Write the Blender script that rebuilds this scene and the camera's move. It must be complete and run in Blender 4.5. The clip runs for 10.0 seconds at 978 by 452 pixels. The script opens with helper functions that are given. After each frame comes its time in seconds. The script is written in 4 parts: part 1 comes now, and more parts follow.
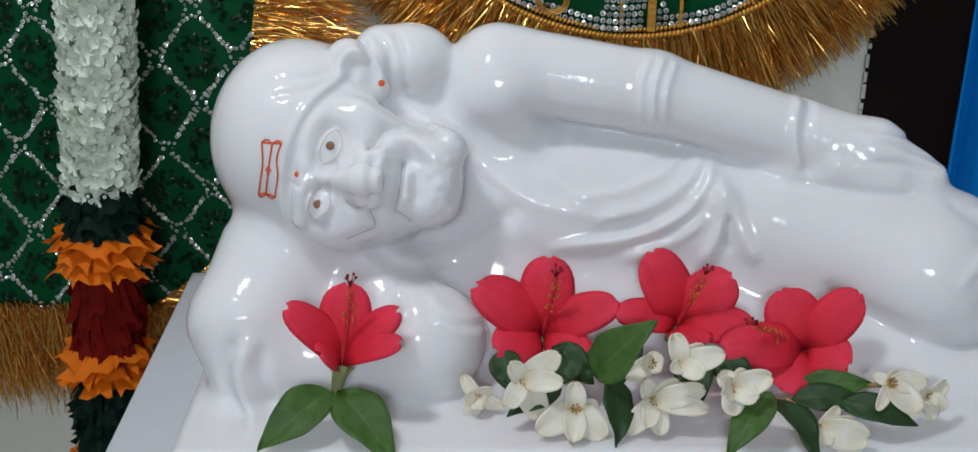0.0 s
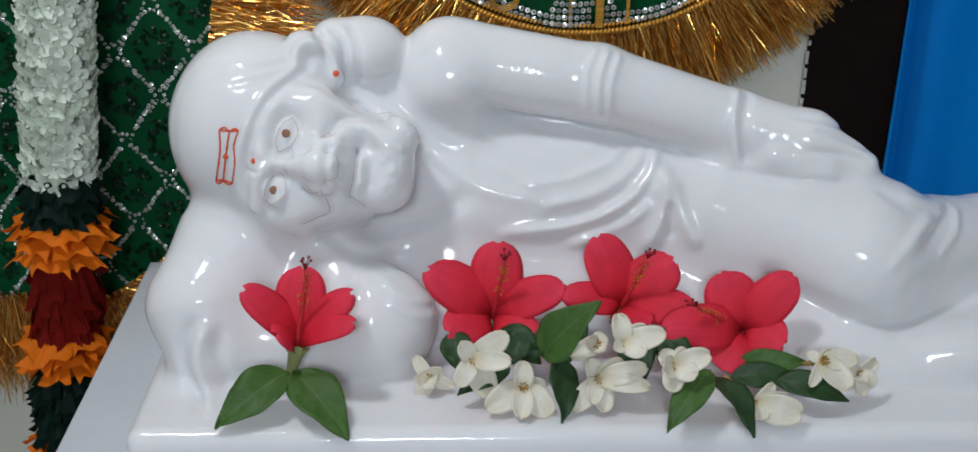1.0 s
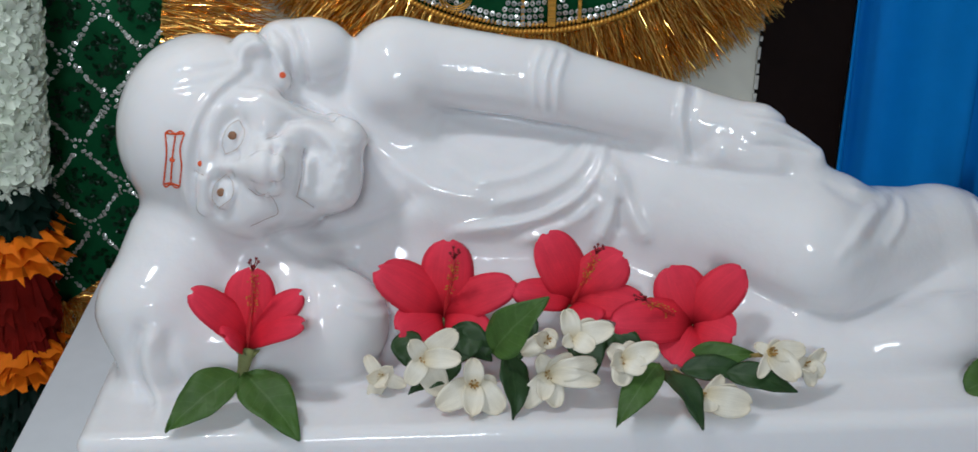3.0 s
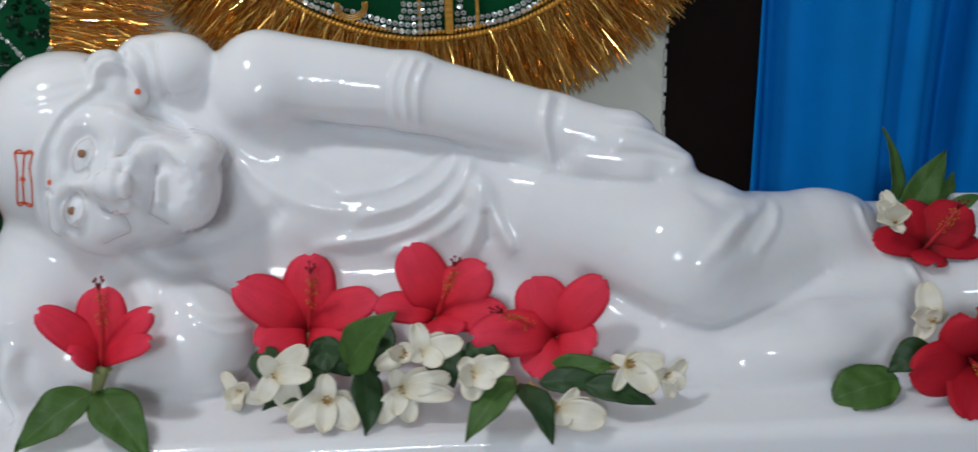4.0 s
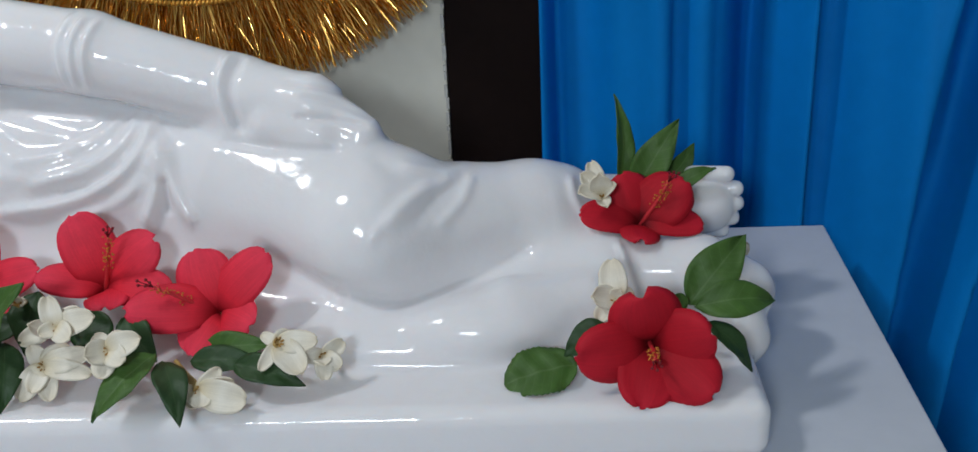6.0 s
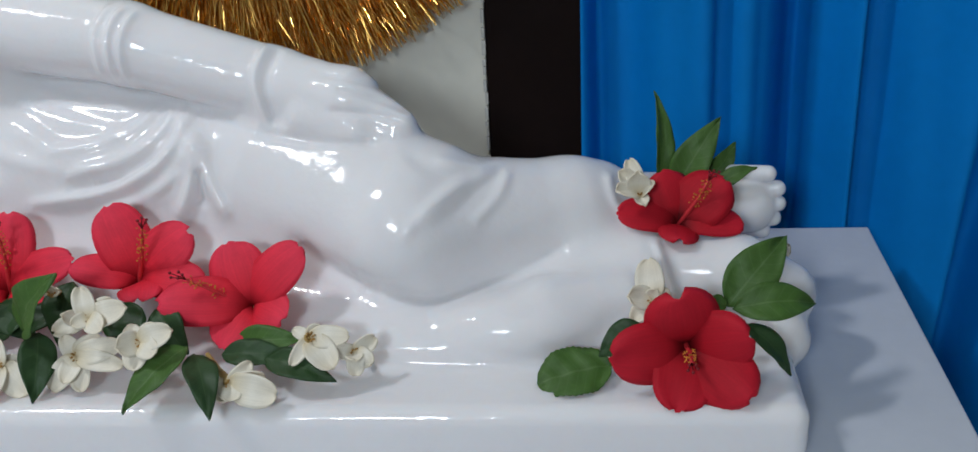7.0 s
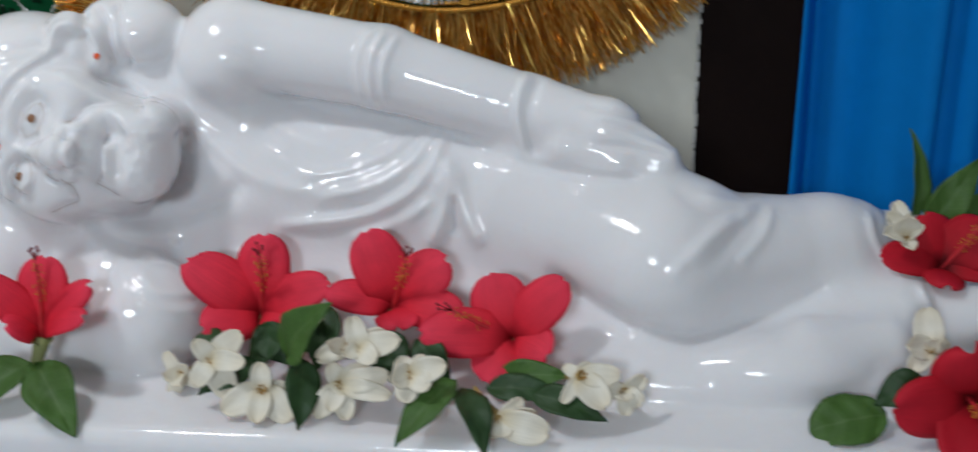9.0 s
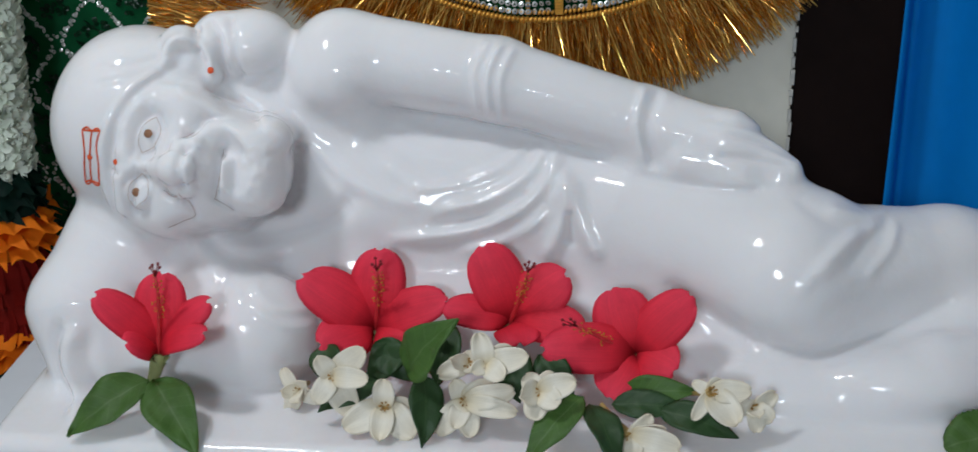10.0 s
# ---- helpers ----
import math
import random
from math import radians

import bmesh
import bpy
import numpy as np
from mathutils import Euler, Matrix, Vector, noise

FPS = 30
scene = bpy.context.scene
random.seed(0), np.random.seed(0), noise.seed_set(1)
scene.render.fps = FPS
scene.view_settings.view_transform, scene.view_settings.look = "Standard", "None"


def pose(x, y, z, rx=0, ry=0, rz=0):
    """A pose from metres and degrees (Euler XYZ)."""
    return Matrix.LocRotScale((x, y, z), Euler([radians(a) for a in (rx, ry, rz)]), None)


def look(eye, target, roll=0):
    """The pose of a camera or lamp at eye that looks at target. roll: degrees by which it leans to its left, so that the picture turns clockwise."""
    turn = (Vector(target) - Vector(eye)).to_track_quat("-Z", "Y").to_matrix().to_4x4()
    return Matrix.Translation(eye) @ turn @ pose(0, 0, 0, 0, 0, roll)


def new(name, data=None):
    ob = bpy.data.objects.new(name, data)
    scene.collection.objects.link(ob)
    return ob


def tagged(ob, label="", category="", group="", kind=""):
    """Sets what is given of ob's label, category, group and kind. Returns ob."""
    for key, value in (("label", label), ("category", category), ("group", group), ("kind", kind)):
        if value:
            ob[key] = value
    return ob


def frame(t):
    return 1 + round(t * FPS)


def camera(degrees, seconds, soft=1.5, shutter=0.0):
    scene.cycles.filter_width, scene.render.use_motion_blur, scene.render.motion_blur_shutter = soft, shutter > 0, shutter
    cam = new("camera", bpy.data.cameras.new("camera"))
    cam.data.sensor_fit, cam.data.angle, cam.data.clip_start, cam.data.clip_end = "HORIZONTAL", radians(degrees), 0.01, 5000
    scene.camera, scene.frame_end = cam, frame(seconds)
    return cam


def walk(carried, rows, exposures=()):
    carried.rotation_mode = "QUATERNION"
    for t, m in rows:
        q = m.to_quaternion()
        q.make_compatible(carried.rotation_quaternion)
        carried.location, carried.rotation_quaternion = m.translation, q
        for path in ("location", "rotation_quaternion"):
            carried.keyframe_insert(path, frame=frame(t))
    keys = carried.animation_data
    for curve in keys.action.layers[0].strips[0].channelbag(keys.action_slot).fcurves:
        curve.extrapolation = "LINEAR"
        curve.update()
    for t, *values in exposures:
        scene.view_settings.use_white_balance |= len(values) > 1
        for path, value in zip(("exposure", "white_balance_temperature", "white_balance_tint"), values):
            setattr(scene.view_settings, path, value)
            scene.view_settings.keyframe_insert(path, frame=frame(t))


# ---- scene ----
cam = camera(44.6, 10.0, shutter=0.5)
PATH = [
    (0, (-0.26, -0.779, 0.559), (-0.261, 1.031, -0.293), -0.2),
    (0.5, (-0.263, -0.794, 0.558), (-0.23, 1.017, -0.291), 0.3),
    (1, (-0.254, -0.815, 0.56), (-0.186, 0.996, -0.285), 0.7),
    (1.5, (-0.248, -0.823, 0.561), (-0.16, 0.989, -0.28), 1.0),
    (2, (-0.248, -0.815, 0.56), (-0.156, 0.996, -0.283), 0.9),
    (3.5, (-0.186, -0.823, 0.557), (-0.099, 0.991, -0.281), -0.6),
    (4, (-0.086, -0.813, 0.562), (-0.052, 1.001, -0.28), -1.7),
    (4.5, (0.0, -0.813, 0.56), (-0.039, 0.999, -0.285), -2.5),
    (5, (0.087, -0.81, 0.552), (0.058, 1.003, -0.293), -2.2),
    (5.5, (0.198, -0.786, 0.527), (0.161, 1.023, -0.326), -2.3),
    (7, (0.214, -0.755, 0.512), (0.077, 1.044, -0.351), -2.6),
    (7.5, (0.214, -0.751, 0.51), (0.06, 1.047, -0.353), -2.3),
    (8, (0.211, -0.743, 0.511), (0.042, 1.051, -0.358), -1.7),
    (8.5, (0.155, -0.744, 0.517), (-0.032, 1.039, -0.369), -1.2),
    (9, (0.055, -0.741, 0.549), (-0.162, 1.037, -0.34), -1.9),
    (9.5, (0.005, -0.728, 0.554), (-0.231, 1.049, -0.332), -2.3),
    (10, (-0.024, -0.737, 0.555), (-0.264, 1.041, -0.33), -2.5),
]
walk(cam, [(t, look(eye, target, roll)) for t, eye, target, roll in PATH],
     [(0, -0.08), (3.5, -0.1), (4, -0.14), (5, -0.17), (5.5, -0.06), (7, 0.01), (8, -0.01), (8.5, -0.11), (9, -0.12), (10, -0.1)])

# ---- world, lamps, exposure ----
world = bpy.data.worlds.new("room_air")
scene.world = world
world.use_nodes = True
world.node_tree.nodes["Background"].inputs[0].default_value = (0.75, 0.83, 1.0, 1)
world.node_tree.nodes["Background"].inputs[1].default_value = 0.02


def area_lamp(name, eye, target, sx, sy, watts, colour):
    data = bpy.data.lights.new(name, "AREA")
    data.shape, data.size, data.size_y, data.energy, data.color = "ELLIPSE", sx, sy, watts, colour
    ob = new(name, data)
    ob.matrix_world = look(eye, target)
    return ob


area_lamp("ceiling_lamp", (-0.75, -0.32, 1.5), (-0.1, 0.1, 0.1), 0.17, 0.17, 8.4, (0.91, 0.945, 1.0))
area_lamp("window_daylight", (-0.35, -2.4, 1.35), (-0.1, 0.1, 0.2), 0.46, 0.34, 24.0, (0.80, 0.90, 1.0))
scene.view_settings.exposure = 0.0


# ---- materials ----
def material(name, colour, rough=0.5, metal=0.0, spread=0.12, scale=30.0, bump=0.0, bump_scale=200.0, coat=0.0,
             translucent=0.0, sss=0.0, island=0.0, ior=1.45, spec=0.5):
    """A surface with two scales of variation in its colour and gloss, and a fine relief."""
    m = bpy.data.materials.new(name)
    m.use_nodes = True
    n, l = m.node_tree.nodes, m.node_tree.links
    p = n["Principled BSDF"]
    p.inputs["Roughness"].default_value, p.inputs["Metallic"].default_value = rough, metal
    p.inputs["Coat Weight"].default_value, p.inputs["IOR"].default_value = coat, ior
    p.inputs["Specular IOR Level"].default_value = spec
    p.inputs["Coat Roughness"].default_value = 0.06
    geo = n.new("ShaderNodeNewGeometry")
    big, small = n.new("ShaderNodeTexNoise"), n.new("ShaderNodeTexNoise")
    big.inputs["Scale"].default_value, small.inputs["Scale"].default_value = scale, scale * 9
    coords = n.new("ShaderNodeTexCoord")
    l.new(coords.outputs["Object"], big.inputs["Vector"])
    l.new(coords.outputs["Object"], small.inputs["Vector"])
    mix = n.new("ShaderNodeMath")
    mix.operation = "MULTIPLY_ADD"
    l.new(small.outputs[0], mix.inputs[0])
    mix.inputs[1].default_value = 0.4
    l.new(big.outputs[0], mix.inputs[2])
    value = mix.outputs[0]
    if island:
        add = n.new("ShaderNodeMath")
        add.operation = "MULTIPLY_ADD"
        l.new(geo.outputs["Random Per Island"], add.inputs[0])
        add.inputs[1].default_value = island
        l.new(value, add.inputs[2])
        value = add.outputs[0]
    ramp = n.new("ShaderNodeMapRange")
    ramp.inputs["From Min"].default_value, ramp.inputs["From Max"].default_value = 0.35, 1.05 + island
    ramp.inputs["To Min"].default_value, ramp.inputs["To Max"].default_value = 1 - spread, 1 + spread
    l.new(value, ramp.inputs["Value"])
    tint = n.new("ShaderNodeMix")
    tint.data_type, tint.blend_type = "RGBA", "MULTIPLY"
    tint.inputs["Factor"].default_value = 1.0
    tint.inputs["A"].default_value = (*colour, 1)
    l.new(ramp.outputs[0], tint.inputs["B"])
    l.new(tint.outputs["Result"], p.inputs["Base Color"])
    m["tint"] = tint.name
    if sss:
        p.inputs["Subsurface Weight"].default_value = sss
        p.inputs["Subsurface Radius"].default_value = (0.014, 0.012, 0.011)
        p.inputs["Subsurface Scale"].default_value = 1.0
    if bump:
        b, grain = n.new("ShaderNodeBump"), n.new("ShaderNodeTexNoise")
        grain.inputs["Scale"].default_value, grain.inputs["Detail"].default_value = bump_scale, 4.0
        l.new(coords.outputs["Object"], grain.inputs["Vector"])
        b.inputs["Strength"].default_value, b.inputs["Distance"].default_value = bump, 0.002
        l.new(grain.outputs[0], b.inputs["Height"])
        l.new(b.outputs[0], p.inputs["Normal"])
    if translucent:
        t, s = n.new("ShaderNodeBsdfTranslucent"), n.new("ShaderNodeMixShader")
        l.new(tint.outputs["Result"], t.inputs["Color"])
        s.inputs[0].default_value = translucent
        l.new(p.outputs[0], s.inputs[1])
        l.new(t.outputs[0], s.inputs[2])
        l.new(s.outputs[0], n["Material Output"].inputs["Surface"])
    return m


def along(m, stops):
    """Colours a petal or leaf material by the length of the piece (its u), from base to tip."""
    n, l = m.node_tree.nodes, m.node_tree.links
    uv, sep, ramp = n.new("ShaderNodeUVMap"), n.new("ShaderNodeSeparateXYZ"), n.new("ShaderNodeValToRGB")
    uv.uv_map = "uv"
    l.new(uv.outputs[0], sep.inputs[0])
    l.new(sep.outputs[0], ramp.inputs[0])
    els = ramp.color_ramp.elements
    els[0].position, els[0].color = stops[0][0], (*stops[0][1], 1)
    els[1].position, els[1].color = stops[-1][0], (*stops[-1][1], 1)
    for pos, c in stops[1:-1]:
        els.new(pos).color = (*c, 1)
    stretch, streak, fade = n.new("ShaderNodeMapping"), n.new("ShaderNodeTexNoise"), n.new("ShaderNodeMapRange")
    stretch.inputs["Scale"].default_value = (2.0, 26.0, 1.0)
    streak.inputs["Scale"].default_value, streak.inputs["Detail"].default_value = 1.0, 4.0
    l.new(uv.outputs[0], stretch.inputs[0])
    l.new(stretch.outputs[0], streak.inputs["Vector"])
    fade.inputs["From Min"].default_value, fade.inputs["From Max"].default_value = 0.3, 0.7
    fade.inputs["To Min"].default_value, fade.inputs["To Max"].default_value = 0.92, 1.05
    l.new(streak.outputs[0], fade.inputs["Value"])
    mix = n.new("ShaderNodeMix")
    mix.data_type, mix.blend_type = "RGBA", "MULTIPLY"
    mix.inputs["Factor"].default_value = 1.0
    l.new(ramp.outputs[0], mix.inputs["A"])
    l.new(fade.outputs[0], mix.inputs["B"])
    l.new(mix.outputs["Result"], n[m["tint"]].inputs["A"])
    return m


def veined(m, colour, vein, strength=0.38, count=8.0):
    """Midrib and slanting side veins on a leaf, from its uv (u along, v across -1 to 1)."""
    n, l = m.node_tree.nodes, m.node_tree.links
    uv, sep = n.new("ShaderNodeUVMap"), n.new("ShaderNodeSeparateXYZ")
    uv.uv_map = "uv"
    l.new(uv.outputs[0], sep.inputs[0])

    def math_node(op, a, b=None, c=None):
        q = n.new("ShaderNodeMath")
        q.operation = op
        for i, v in enumerate((a, b, c)):
            if v is None:
                continue
            if isinstance(v, (int, float)):
                q.inputs[i].default_value = v
            else:
                l.new(v, q.inputs[i])
        return q.outputs[0]

    across = math_node("ABSOLUTE", math_node("MULTIPLY_ADD", sep.outputs[1], 2.0, -1.0))
    rib = math_node("LESS_THAN", across, 0.045)
    phase = math_node("FRACT", math_node("MULTIPLY", math_node("MULTIPLY_ADD", across, -0.16, sep.outputs[0]), count))
    side = math_node("LESS_THAN", math_node("ABSOLUTE", math_node("SUBTRACT", phase, 0.5)), 0.05)
    mask = math_node("MULTIPLY", math_node("MAXIMUM", rib, math_node("MULTIPLY", side, 0.45)), strength)
    mix = n.new("ShaderNodeMix")
    mix.data_type = "RGBA"
    mix.inputs["A"].default_value, mix.inputs["B"].default_value = (*colour, 1), (*vein, 1)
    l.new(mask, mix.inputs["Factor"])
    l.new(mix.outputs["Result"], n[m["tint"]].inputs["A"])
    return m


MARBLE = material("polished_marble", (0.85, 0.835, 0.85), 0.09, spread=0.02, scale=9, sss=0.6, coat=0.0, bump=0.36, bump_scale=60)
TABLE = material("white_table_paint", (0.66, 0.68, 0.72), 0.38, spread=0.06, scale=7, bump=0.05, bump_scale=120)
PLASTER = material("cream_wall_paint", (0.80, 0.78, 0.68), 0.6, spread=0.07, scale=6, bump=0.1, bump_scale=90)
ROOM = material("white_room_paint", (0.72, 0.72, 0.70), 0.7, spread=0.06, scale=3)
FLOORING = material("grey_floor_tile", (0.42, 0.40, 0.38), 0.35, spread=0.1, scale=4)
BOARD = material("dark_brown_laminate", (0.010, 0.005, 0.004), 0.6, spread=0.25, scale=14, bump=0.06, bump_scale=80, spec=0.12)
EDGE = material("chipped_white_edge", (0.55, 0.54, 0.50), 0.7, spread=0.3, scale=90)
CURTAIN = material("blue_satin_curtain", (0.001, 0.225, 0.66), 0.55, spread=0.10, scale=8, bump=0.12, bump_scale=500, translucent=0.12, spec=0.15)
SAREE = material("green_satin", (0.001, 0.062, 0.020), 0.6, spread=0.35, scale=12, bump=0.2, bump_scale=700, spec=0.12)
SILVER = material("silver_sequin", (0.80, 0.81, 0.78), 0.25, metal=0.6, spread=0.3, scale=200, island=0.6)
DARK_SEQUIN = material("dark_green_sequin", (0.0015, 0.020, 0.007), 0.3, metal=0.1, spread=0.5, scale=200, island=0.6, spec=0.3)
GOLD = material("gold_tinsel", (1.0, 0.54, 0.14), 0.2, metal=0.95, spread=0.45, scale=120, island=0.8)
BRAID = material("gold_braid", (0.80, 0.40, 0.07), 0.4, metal=0.6, spread=0.3, scale=200, island=0.5)
# Petal base: the flower's own dark crimson eye, extended with painted throat shade.
HIBISCUS = along(material("red_hibiscus_petal", (0.6, 0.02, 0.05), 0.62, spread=0.10, scale=60, translucent=0.16, bump=0.12, bump_scale=150, spec=0.25),
                 [(0.0, (0.05, 0.001, 0.002)), (0.15, (0.30, 0.004, 0.010)), (0.38, (0.80, 0.024, 0.048)), (1.0, (0.92, 0.056, 0.108))])
# Deeper red; dimmer light on two flowers and throat shade are in the colour.
DARK_HIBISCUS = along(material("dark_red_hibiscus_petal", (0.5, 0.02, 0.03), 0.62, spread=0.10, scale=60, translucent=0.2, bump=0.12, bump_scale=150, spec=0.25),
                      [(0.0, (0.03, 0.0005, 0.001)), (0.22, (0.16, 0.002, 0.006)), (0.42, (0.50, 0.008, 0.020)), (1.0, (0.68, 0.018, 0.040))])
PISTIL = material("pink_red_column", (0.62, 0.03, 0.04), 0.5, spread=0.15, scale=200)
STIGMA = material("dark_red_stigma", (0.20, 0.005, 0.010), 0.6, spread=0.2, scale=300)
POLLEN = material("golden_pollen", (0.62, 0.22, 0.03), 0.8, spread=0.4, scale=500, island=0.6)
CALYX = material("pale_green_calyx", (0.24, 0.26, 0.10), 0.6, spread=0.2, scale=80)
CREAM = along(material("cream_petal", (0.8, 0.75, 0.6), 0.42, spread=0.08, scale=70, translucent=0.08, bump=0.08, bump_scale=180),
              [(0.0, (0.50, 0.34, 0.12)), (0.20, (0.76, 0.66, 0.46)), (0.55, (0.88, 0.83, 0.71)), (1.0, (0.86, 0.77, 0.60))])
ANTHER = material("ochre_anther", (0.36, 0.20, 0.05), 0.8, spread=0.4, scale=300, island=0.5)
LEAF = veined(material("green_leaf", (0.05, 0.13, 0.03), 0.55, spread=0.25, scale=40, translucent=0.15, bump=0.25, bump_scale=120),
              (0.066, 0.150, 0.026), (0.15, 0.24, 0.09))
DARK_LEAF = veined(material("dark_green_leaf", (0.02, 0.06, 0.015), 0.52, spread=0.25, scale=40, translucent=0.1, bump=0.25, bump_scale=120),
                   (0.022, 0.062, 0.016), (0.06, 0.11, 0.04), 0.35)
ORANGE = material("orange_crepe", (0.90, 0.21, 0.010), 0.6, spread=0.18, scale=50, translucent=0.25, island=0.3, spec=0.2)
MAROON = material("maroon_crepe", (0.19, 0.007, 0.004), 0.7, spread=0.35, scale=60, translucent=0.15, island=0.4, spec=0.15)
BOTTLE = material("bottle_green_crepe", (0.0015, 0.014, 0.009), 0.6, spread=0.4, scale=60, island=0.4, spec=0.15)
PLASTIC_WHITE = material("ivory_plastic_petal", (0.84, 0.90, 0.78), 0.42, spread=0.06, scale=60, translucent=0.08)
VERMILION = material("vermilion_paint", (0.72, 0.085, 0.012), 0.5, spread=0.15, scale=300)
SEPIA = material("sepia_paint", (0.28, 0.13, 0.065), 0.5, spread=0.2, scale=300)
PUPIL = material("dark_brown_paint", (0.10, 0.05, 0.035), 0.5, spread=0.2, scale=300)
LID = material("tan_paint_line", (0.52, 0.41, 0.35), 0.5, spread=0.2, scale=300)
CREASE = material("grey_brown_paint_line", (0.38, 0.29, 0.26), 0.5, spread=0.2, scale=300)


# ---- builders ----
def finish(bm, name, mat, smooth=True):
    me = bpy.data.meshes.new(name)
    bm.normal_update()
    bm.to_mesh(me)
    bm.free()
    me.materials.append(mat)
    if smooth:
        me.polygons.foreach_set("use_smooth", [True] * len(me.polygons))
    return me


def part(name, bm, mat, parent, label="", smooth=True):
    ob = new(name, finish(bm, name, mat, smooth))
    ob.parent = parent
    return tagged(ob, label)


def thing(name, label, category, group="", kind="", at=None):
    ob = new(name)
    ob.empty_display_size = 0.02
    if at is not None:
        ob.matrix_world = at
    return tagged(ob, label, category, group, kind)


def box(bm, lo, hi, bevel=0.0):
    made = bmesh.ops.create_cube(bm, size=1)["verts"]
    for v in made:
        v.co = Vector([lo[i] + (hi[i] - lo[i]) * (v.co[i] + 0.5) for i in range(3)])
    if bevel:
        edges = list({e for v in made for e in v.link_edges})
        bmesh.ops.bevel(bm, geom=edges, offset=bevel, segments=3, profile=0.7, affect="EDGES")
    return bm


def tube(bm, points, radii, sides=8):
    """A round tube along points, closed at both ends."""
    points = [Vector(p) for p in points]
    rings = []
    side = None
    for i, p in enumerate(points):
        way = (points[min(i + 1, len(points) - 1)] - points[max(i - 1, 0)]).normalized()
        ref = side if side is not None else (Vector((0, 0, 1)) if abs(way.z) < 0.9 else Vector((1, 0, 0)))
        a = (ref - way * ref.dot(way)).normalized()
        side, b = a, way.cross(a)
        r = radii[i] if isinstance(radii, (list, tuple)) else radii
        rings.append([bm.verts.new(p + r * (math.cos(q) * a + math.sin(q) * b)) for q in [math.tau * k / sides for k in range(sides)]])
    for p, q in zip(rings, rings[1:]):
        for k in range(sides):
            bm.faces.new((p[k], p[(k + 1) % sides], q[(k + 1) % sides], q[k]))
    bm.faces.new(rings[0][::-1])
    bm.faces.new(rings[-1])
    return bm


def ball(bm, at, r, detail=1):
    bmesh.ops.create_icosphere(bm, subdivisions=detail, radius=r, matrix=Matrix.Translation(at))


def sheet(bm, rows):
    """A grid of points as faces with uv (u along the rows, v across)."""
    layer = bm.loops.layers.uv.verify()
    layer = bm.loops.layers.uv.get("uv") or bm.loops.layers.uv.new("uv")
    vs = [[bm.verts.new(p) for p in row] for row in rows]
    a, b = len(vs) - 1, len(vs[0]) - 1
    for i in range(a):
        for j in range(b):
            f = bm.faces.new((vs[i][j], vs[i + 1][j], vs[i + 1][j + 1], vs[i][j + 1]))
            for loop, (u, v) in zip(f.loops, ((i, j), (i + 1, j), (i + 1, j + 1), (i, j + 1))):
                loop[layer].uv = (u / a, v / b)
    return bm


def new_bm():
    bm = bmesh.new()
    bm.loops.layers.uv.new("uv")
    return bm


def frame_of(axis, roll=0.0):
    q = Vector(axis).normalized().to_track_quat("Z", "Y").to_matrix().to_4x4()
    return q @ Matrix.Rotation(radians(roll), 4, "Z")


# ---- setting ----
bm = bmesh.new()
box(bm, (-0.563, -0.42, -0.028), (0.5, 0.3, 0.0), 0.002)
table = thing("table", "white painted table with a flat square-edged top", "table")
part("tabletop", bm, TABLE, table)
for sx in (-0.51, 0.44):
    for sy in (-0.37, 0.24):
        bm = bmesh.new()
        box(bm, (sx - 0.02, sy - 0.02, -0.84), (sx + 0.02, sy + 0.02, -0.028), 0.003)
        part("leg", bm, TABLE, table)

# Room shell out of view; pale walls and ceiling are added to bounce ambient light.
for nm, lo, hi, mat in (
    ("floor", (-2.5, -2.8, -0.90), (2.5, 0.62, -0.84), FLOORING),
    ("ceiling", (-2.5, -2.8, 2.0), (2.5, 0.62, 2.08), ROOM),
    ("wall_north", (-2.5, 0.52, -0.84), (2.5, 0.62, 2.0), PLASTER),
    ("wall_south", (-2.5, -2.9, -0.84), (2.5, -2.8, 2.0), ROOM),
    ("wall_west", (-2.6, -2.8, -0.84), (-2.5, 0.62, 2.0), ROOM),
    ("wall_east", (2.5, -2.8, -0.84), (2.6, 0.62, 2.0), ROOM),
):
    bm = bmesh.new()
    box(bm, lo, hi)
    tagged(new(nm, finish(bm, nm, mat, False)), kind="structure", label={"floor": "grey tiled floor", "ceiling": "unseen white ceiling, added for bounced light"}.get(nm, "unseen pale room wall, added for bounced light"))

# cream cabinet front behind the cloth, with a dark board beside it
bm = bmesh.new()
box(bm, (-1.2, 0.408, -0.84), (0.130, 0.45, 1.2), 0.002)
cream_panel = tagged(new("wall_panel", finish(bm, "wall_panel", PLASTER)), "cream painted panel behind the cloth", kind="structure")
dark_board = thing("dark_board", "dark brown laminate board with a chipped white edge", "board")
bm = bmesh.new()
box(bm, (0.131, 0.402, -0.84), (0.229, 0.44, 1.2), 0.001)
part("panel", bm, BOARD, dark_board)
bm = bmesh.new()
rng = random.Random(5)
z = -0.1
while z < 0.5:
    h = rng.uniform(0.004, 0.016)
    w = rng.uniform(0.0012, 0.0030)
    box(bm, (0.1295 - w, 0.4000, z), (0.1305 + w * rng.uniform(-0.2, 0.5), 0.4030, z + h))
    z += h + rng.uniform(0.0005, 0.007)
